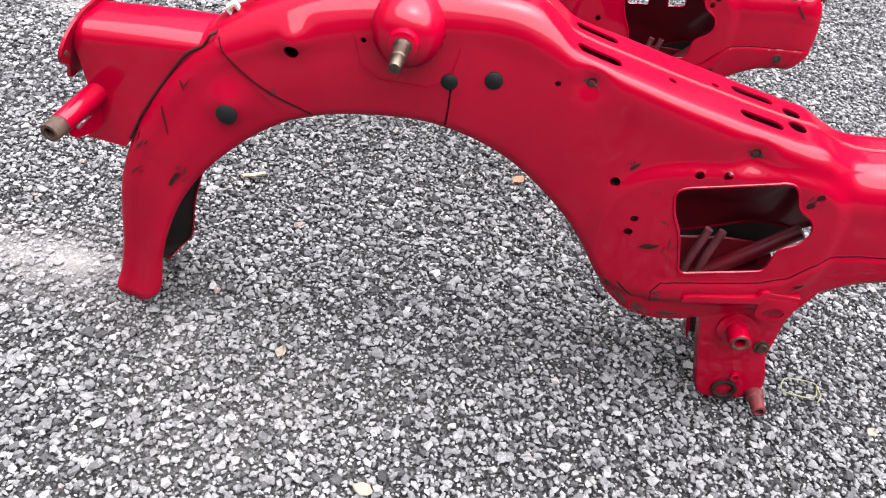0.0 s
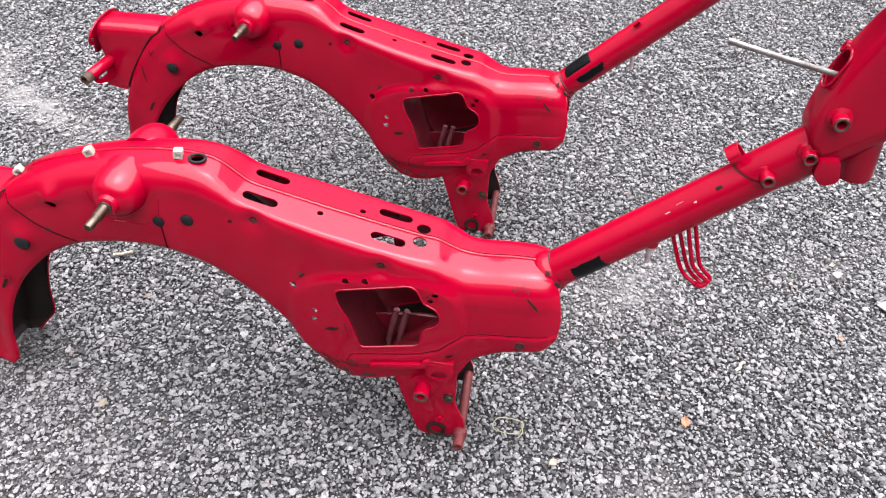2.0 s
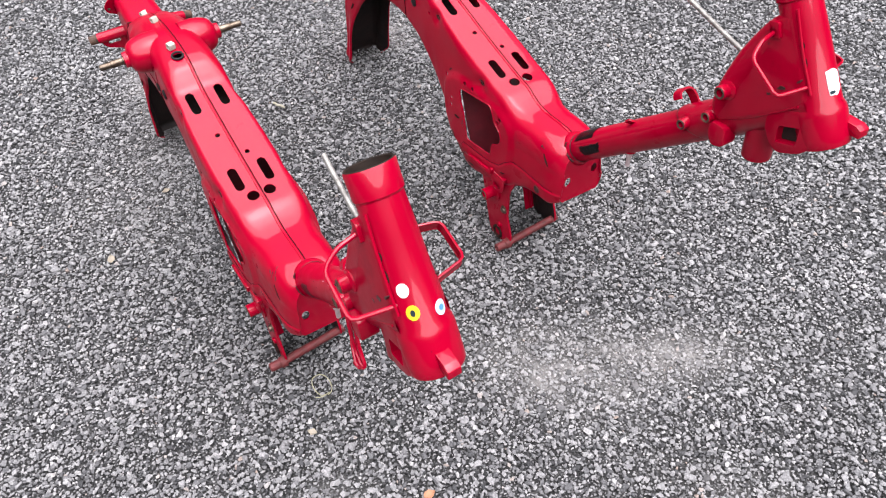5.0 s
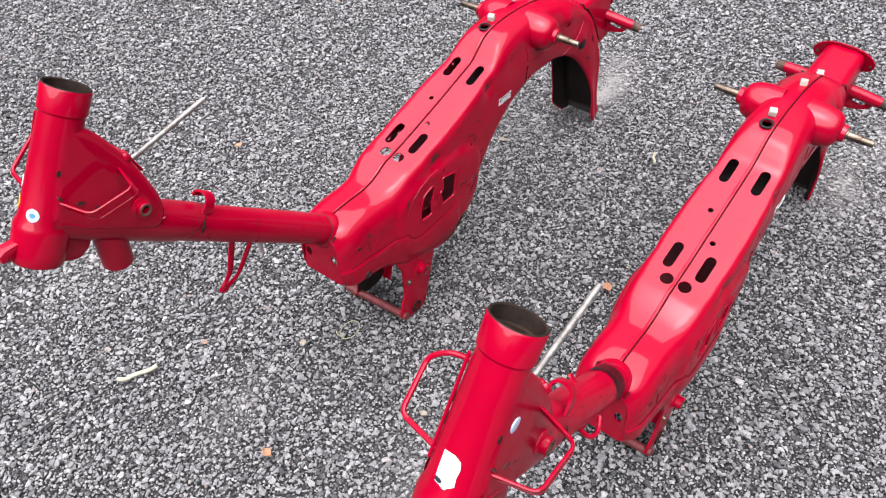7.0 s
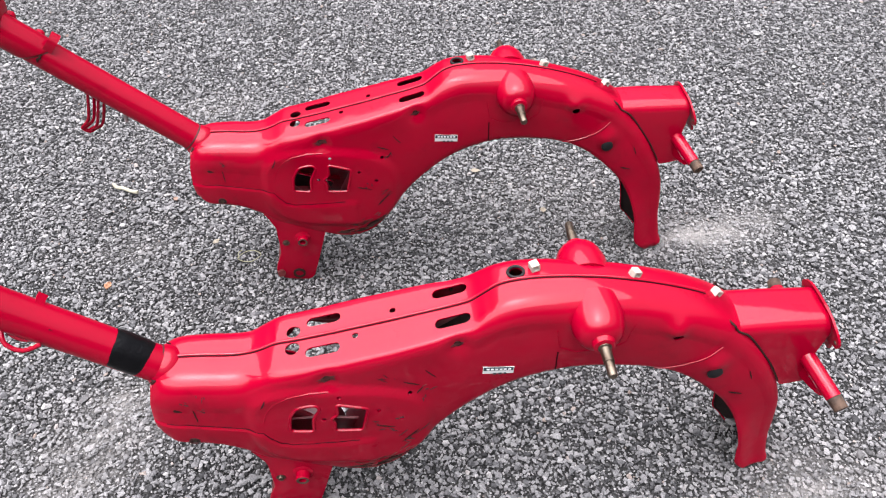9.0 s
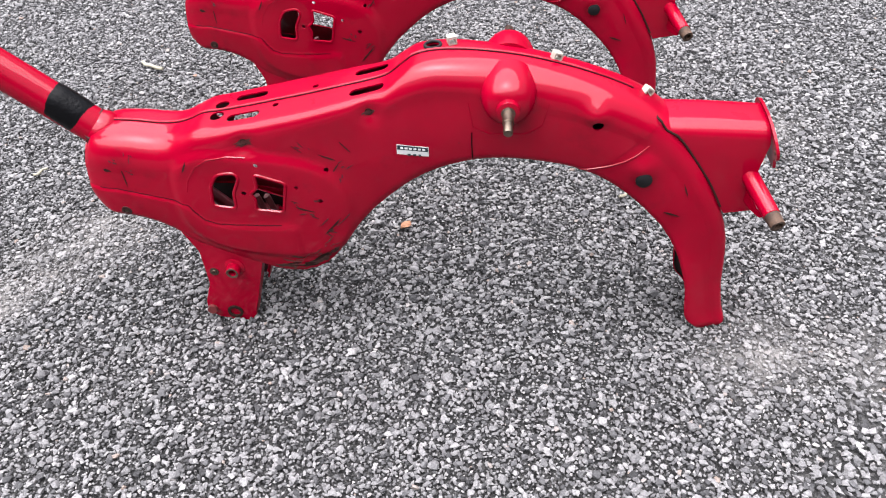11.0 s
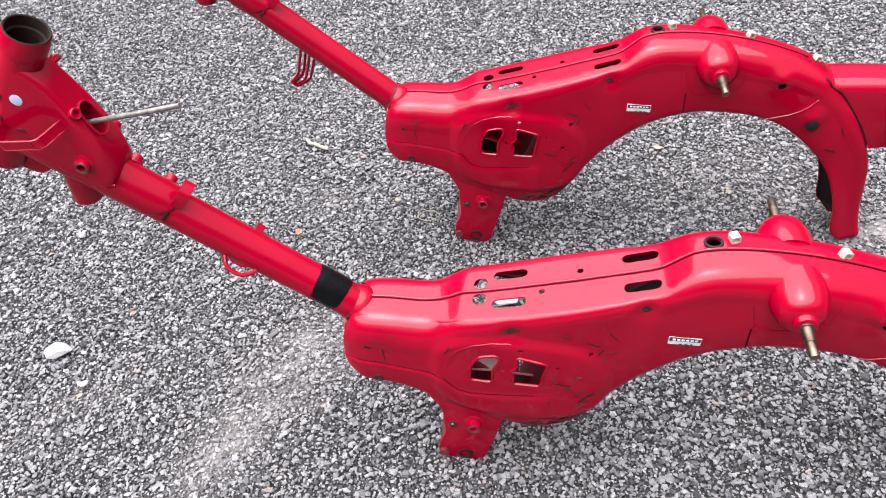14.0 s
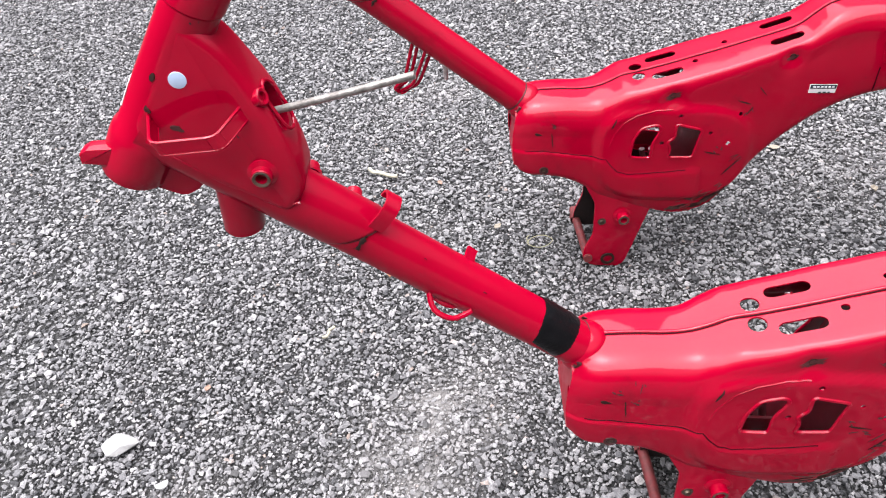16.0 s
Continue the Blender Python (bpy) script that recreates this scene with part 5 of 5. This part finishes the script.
def scatter(name, label, spots, sizes, shapes, seed, lift, mat):
    """Many stones joined into one mesh; each keeps its own facets."""
    g = np.random.default_rng(seed)
    n = len(spots)
    which = g.integers(0, len(shapes), n)
    yaw = g.uniform(0, math.tau, n)
    tip = g.normal(0, 0.27, n)
    vs, fs, du, base = [], [], [], 0
    dust = dust_at(spots[:, 0], spots[:, 1])
    for k, (v, f) in enumerate(shapes):
        m = np.nonzero(which == k)[0]
        if not len(m):
            continue
        p = v[None] * sizes[m, None, None] * np.stack([np.ones(len(m)), g.uniform(0.75, 1.2, len(m)), g.uniform(0.75, 1.25, len(m))], -1)[:, None, :]
        c, s = np.cos(tip[m])[:, None], np.sin(tip[m])[:, None]
        x, y, z = p[..., 0], p[..., 1] * c - p[..., 2] * s, p[..., 1] * s + p[..., 2] * c
        c, s = np.cos(yaw[m])[:, None], np.sin(yaw[m])[:, None]
        x, y = x * c - y * s, x * s + y * c
        px, py = spots[m, 0][:, None], spots[m, 1][:, None]
        pz = swell(px, py) - 0.0045 + lift * sizes[m][:, None] + g.normal(0, 0.0012, (len(m), 1)) - 0.0065 * dust[m][:, None]
        vs.append(np.stack([x + px, y + py, z + pz], -1).reshape(-1, 3))
        fs.append((f[None] + (base + np.arange(len(m)) * len(v))[:, None, None]).reshape(-1, 3))
        du.append(np.repeat(dust[m] * g.uniform(0.2, 1.0, len(m)), len(v)))
        base += len(m) * len(v)
    vs, fs, du = np.concatenate(vs).astype(np.float32), np.concatenate(fs).astype(np.int32), np.concatenate(du).astype(np.float32)
    me = bpy.data.meshes.new(name)
    me.vertices.add(len(vs))
    me.vertices.foreach_set("co", vs.reshape(-1))
    me.loops.add(fs.size)
    me.loops.foreach_set("vertex_index", fs.reshape(-1))
    me.polygons.add(len(fs))
    me.polygons.foreach_set("loop_start", np.arange(0, fs.size, 3, dtype=np.int32))
    me.polygons.foreach_set("use_smooth", np.zeros(len(fs), dtype=bool))
    at2 = me.attributes.new("dusty", "FLOAT", "POINT")
    at2.data.foreach_set("value", du)
    me.update(calc_edges=True)
    ob = link_mesh(name, me, mat)
    tagged(ob, label, "gravel", kind="stuff")
    return ob


def jitter_grid(x0, x1, y0, y1, pitch, seed, keep):
    g = np.random.default_rng(seed)
    a, b = np.meshgrid(np.arange(x0, x1, pitch), np.arange(y0, y1, pitch * 0.9), indexing="ij")
    p = np.stack([a, b], -1).reshape(-1, 2) + g.uniform(-0.46, 0.46, (a.size, 2)) * pitch
    return p[keep(p)]


def grades(n, median, spread, lo, hi, seed):
    """Stone sizes: many small, few large."""
    return np.clip(np.random.default_rng(seed).lognormal(math.log(median), spread, n), lo, hi)


near_shapes = stone_shapes(30, 8, 5)
small_shapes = stone_shapes(10, 6, 6)
large_shapes = stone_shapes(16, 11, 7)
p = jitter_grid(-0.9, 1.3, -0.8, 1.2, 0.0058, 1, inner)
scatter("loose_gravel", "loose crushed grey stone gravel", p, grades(len(p), 0.0060, 0.38, 0.0036, 0.0135, 21), near_shapes, 2, 0.32, STONE)
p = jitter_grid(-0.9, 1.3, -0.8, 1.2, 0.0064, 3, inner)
scatter("fine_gravel", "fine chippings darkened as the shade between the stones", p, grades(len(p), 0.0046, 0.28, 0.0028, 0.0080, 22), small_shapes, 4, -0.02, CHIPPING)
p = jitter_grid(-1.85, 2.3, -2.0, 2.0, 0.0350, 8, lambda q: inner(q) | outer(q))
scatter("coarse_gravel", "larger pale grey stones lying loose on the gravel", p, grades(len(p), 0.0113, 0.22, 0.0085, 0.0190, 23), large_shapes, 9, 0.34, STONE)
p = jitter_grid(-1.85, 2.3, -2.0, 2.0, 0.0080, 5, outer)
scatter("outer_gravel", "loose crushed grey stone gravel", p, grades(len(p), 0.0087, 0.34, 0.0048, 0.0160, 24), small_shapes, 6, 0.2, STONE)


# ---- small things lying on the gravel ----
def leaf(name, label, x, y, size, mat, seed, curl=0.35):
    r = random.Random(seed)
    bm = bmesh.new()
    n, m = 7, 4
    ang = r.uniform(0, math.tau)
    grid = []
    for i in range(n + 1):
        t = i / n
        w = 0.42 * math.sin(math.pi * min(0.04 + t, 0.98)) ** 0.8
        row = []
        for k in range(m + 1):
            u = (k / m - 0.5) * 2
            px, py = (t - 0.5) * size, u * w * size * (0.75 + 0.25 * r.random())
            pz = 0.004 + curl * size * (u * u * 0.5 + 0.4 * (t - 0.4) ** 2) + r.uniform(0, 0.03) * size
            row.append(bm.verts.new((x + px * math.cos(ang) - py * math.sin(ang), y + px * math.sin(ang) + py * math.cos(ang), pz)))
        grid.append(row)
    for i in range(n):
        for k in range(m):
            bm.faces.new((grid[i][k], grid[i + 1][k], grid[i + 1][k + 1], grid[i][k + 1]))
    bmesh.ops.recalc_face_normals(bm, faces=bm.faces)
    ob = part(name, bm, mat)
    sol = ob.modifiers.new("thickness", "SOLIDIFY")
    sol.thickness = 0.0005
    return tagged(ob, label, "leaf", "fallen leaves")


leaf("dry_leaf", "curled orange dry leaf on the gravel", -0.020, 0.318, 0.0240, ORANGE, 1)
leaf("dry_leaf", "orange dry leaf on the gravel", 0.081, -0.620, 0.0200, ORANGE, 2)
leaf("dry_leaf", "torn orange and white leaf on the gravel", 0.618, 0.026, 0.0200, ORANGE, 3, 0.5)
leaf("dry_leaf", "pale yellow dry leaf on the gravel", -0.286, -0.104, 0.0180, PALELEAF, 4)
leaf("dry_leaf", "pale tan dry leaf on the gravel", 0.418, -0.083, 0.0164, PALELEAF, 5)
leaf("dry_leaf", "pale tan dry leaf on the gravel", 0.408, 0.193, 0.0148, PALELEAF, 6)
leaf("dry_leaf", "tan dry leaf on the gravel", 0.524, -0.237, 0.0148, LEAFM, 7)
leaf("dry_leaf", "small tan dry leaf on the gravel", 0.900, 0.256, 0.0131, LEAFM, 8)
leaf("dry_leaf", "brown dry leaf on the gravel", -0.158, -0.263, 0.0220, PALELEAF, 9, 0.15)
leaf("dry_leaf", "small pale dry leaf on the gravel", 0.923, 0.450, 0.0131, PALELEAF, 10)


def twig(label, x, y, length, ang, r, mat=STICK):
    g = random.Random(int(x * 1000) + 7)
    pts = []
    for k in range(5):
        t = k / 4 - 0.5
        pts.append((x + math.cos(ang) * t * length + g.uniform(-1, 1) * r, y + math.sin(ang) * t * length + g.uniform(-1, 1) * r, 0.006 + g.uniform(0, 1) * r))
    return tagged(part("twig", wire(bmesh.new(), pts, r, 7, 3), mat), label, "twig", "twigs on the gravel")


twig("bleached flat twig lying on the gravel", 0.645, -0.285, 0.075, 2.55, 0.0042)
twig("short white twig on the gravel", -0.420, 0.222, 0.036, 0.5, 0.0030)
twig("short yellowish twig on the gravel", 0.718, 0.159, 0.026, 0.9, 0.0026)


def big_stone(label, x, y, size, seed, flat=0.5):
    r = random.Random(seed)
    bm = bmesh.new()
    for _ in range(12):
        v = Vector((r.gauss(0, 1), r.gauss(0, 1), r.gauss(0, 1))).normalized()
        bm.verts.new((x + v.x * size * 0.55, y + v.y * size * 0.42, 0.004 + v.z * size * 0.28 * flat + size * 0.1))
    res = bmesh.ops.convex_hull(bm, input=bm.verts)
    bmesh.ops.delete(bm, geom=[q for q in res["geom_interior"] if isinstance(q, bmesh.types.BMVert)], context="VERTS")
    bmesh.ops.bevel(bm, geom=bm.edges[:], offset=size * 0.03, segments=1, affect="EDGES")
    return tagged(part("pale_stone", bm, CHALK, deg=20.0), label, "stone", "pale stones")


big_stone("large pale limestone flake on the gravel", 1.008, 0.354, 0.058, 3)
big_stone("pale angular stone lying between the frames", 0.174, 0.208, 0.050, 8)
big_stone("rounded pale stone on the gravel", 1.111, 0.034, 0.026, 5, 0.9)
big_stone("pale stone far out on the gravel", -1.074, -0.820, 0.030, 6, 0.8)
big_stone("small pale stone on the gravel", 0.930, 0.424, 0.022, 7, 0.8)

ring = [(0.345 + 0.024 * math.cos(k * 0.55) * (1 + 0.1 * math.sin(k)), -0.030 + 0.015 * math.sin(k * 0.55), 0.006 + 0.0016 * math.sin(k * 1.7)) for k in range(13)]
tagged(part("cord_loop", wire(bmesh.new(), ring + [(0.368, -0.040, 0.008), (0.362, -0.050, 0.006)], 0.0008, 6, 4), CORD), "thin pale yellow cord curled on the gravel", "cord")


# ---- plain dark boundary far around the yard ----
BOUNDARY = plain("dark_boundary", (0.035, 0.045, 0.025), (0.012, 0.016, 0.010), 0.8, 3.0, 0.6, 0.2)
bm = bmesh.new()
rng = random.Random(12)
prev, first = None, None
for k in range(72):
    a = k / 72 * math.tau
    h, r = 3.6 + rng.uniform(-0.9, 1.1) + 0.8 * math.sin(3 * a), 10.0 + rng.uniform(-0.4, 0.4)
    cur = [bm.verts.new((math.cos(a) * q, math.sin(a) * q, z)) for q, z in ((r, -0.05), (r - 0.15, h * 0.6), (r + 0.2, h), (r + 1.2, h * 0.95), (r + 1.4, -0.05))]
    first = first or cur
    if prev:
        for i in range(4):
            bm.faces.new((prev[i], cur[i], cur[i + 1], prev[i + 1]))
    prev = cur
for i in range(4):
    bm.faces.new((prev[i], first[i], first[i + 1], prev[i + 1]))
bmesh.ops.recalc_face_normals(bm, faces=bm.faces)
tagged(part("backdrop", bm, BOUNDARY), "plain dark boundary closing the gravel yard all around", "boundary", kind="structure")
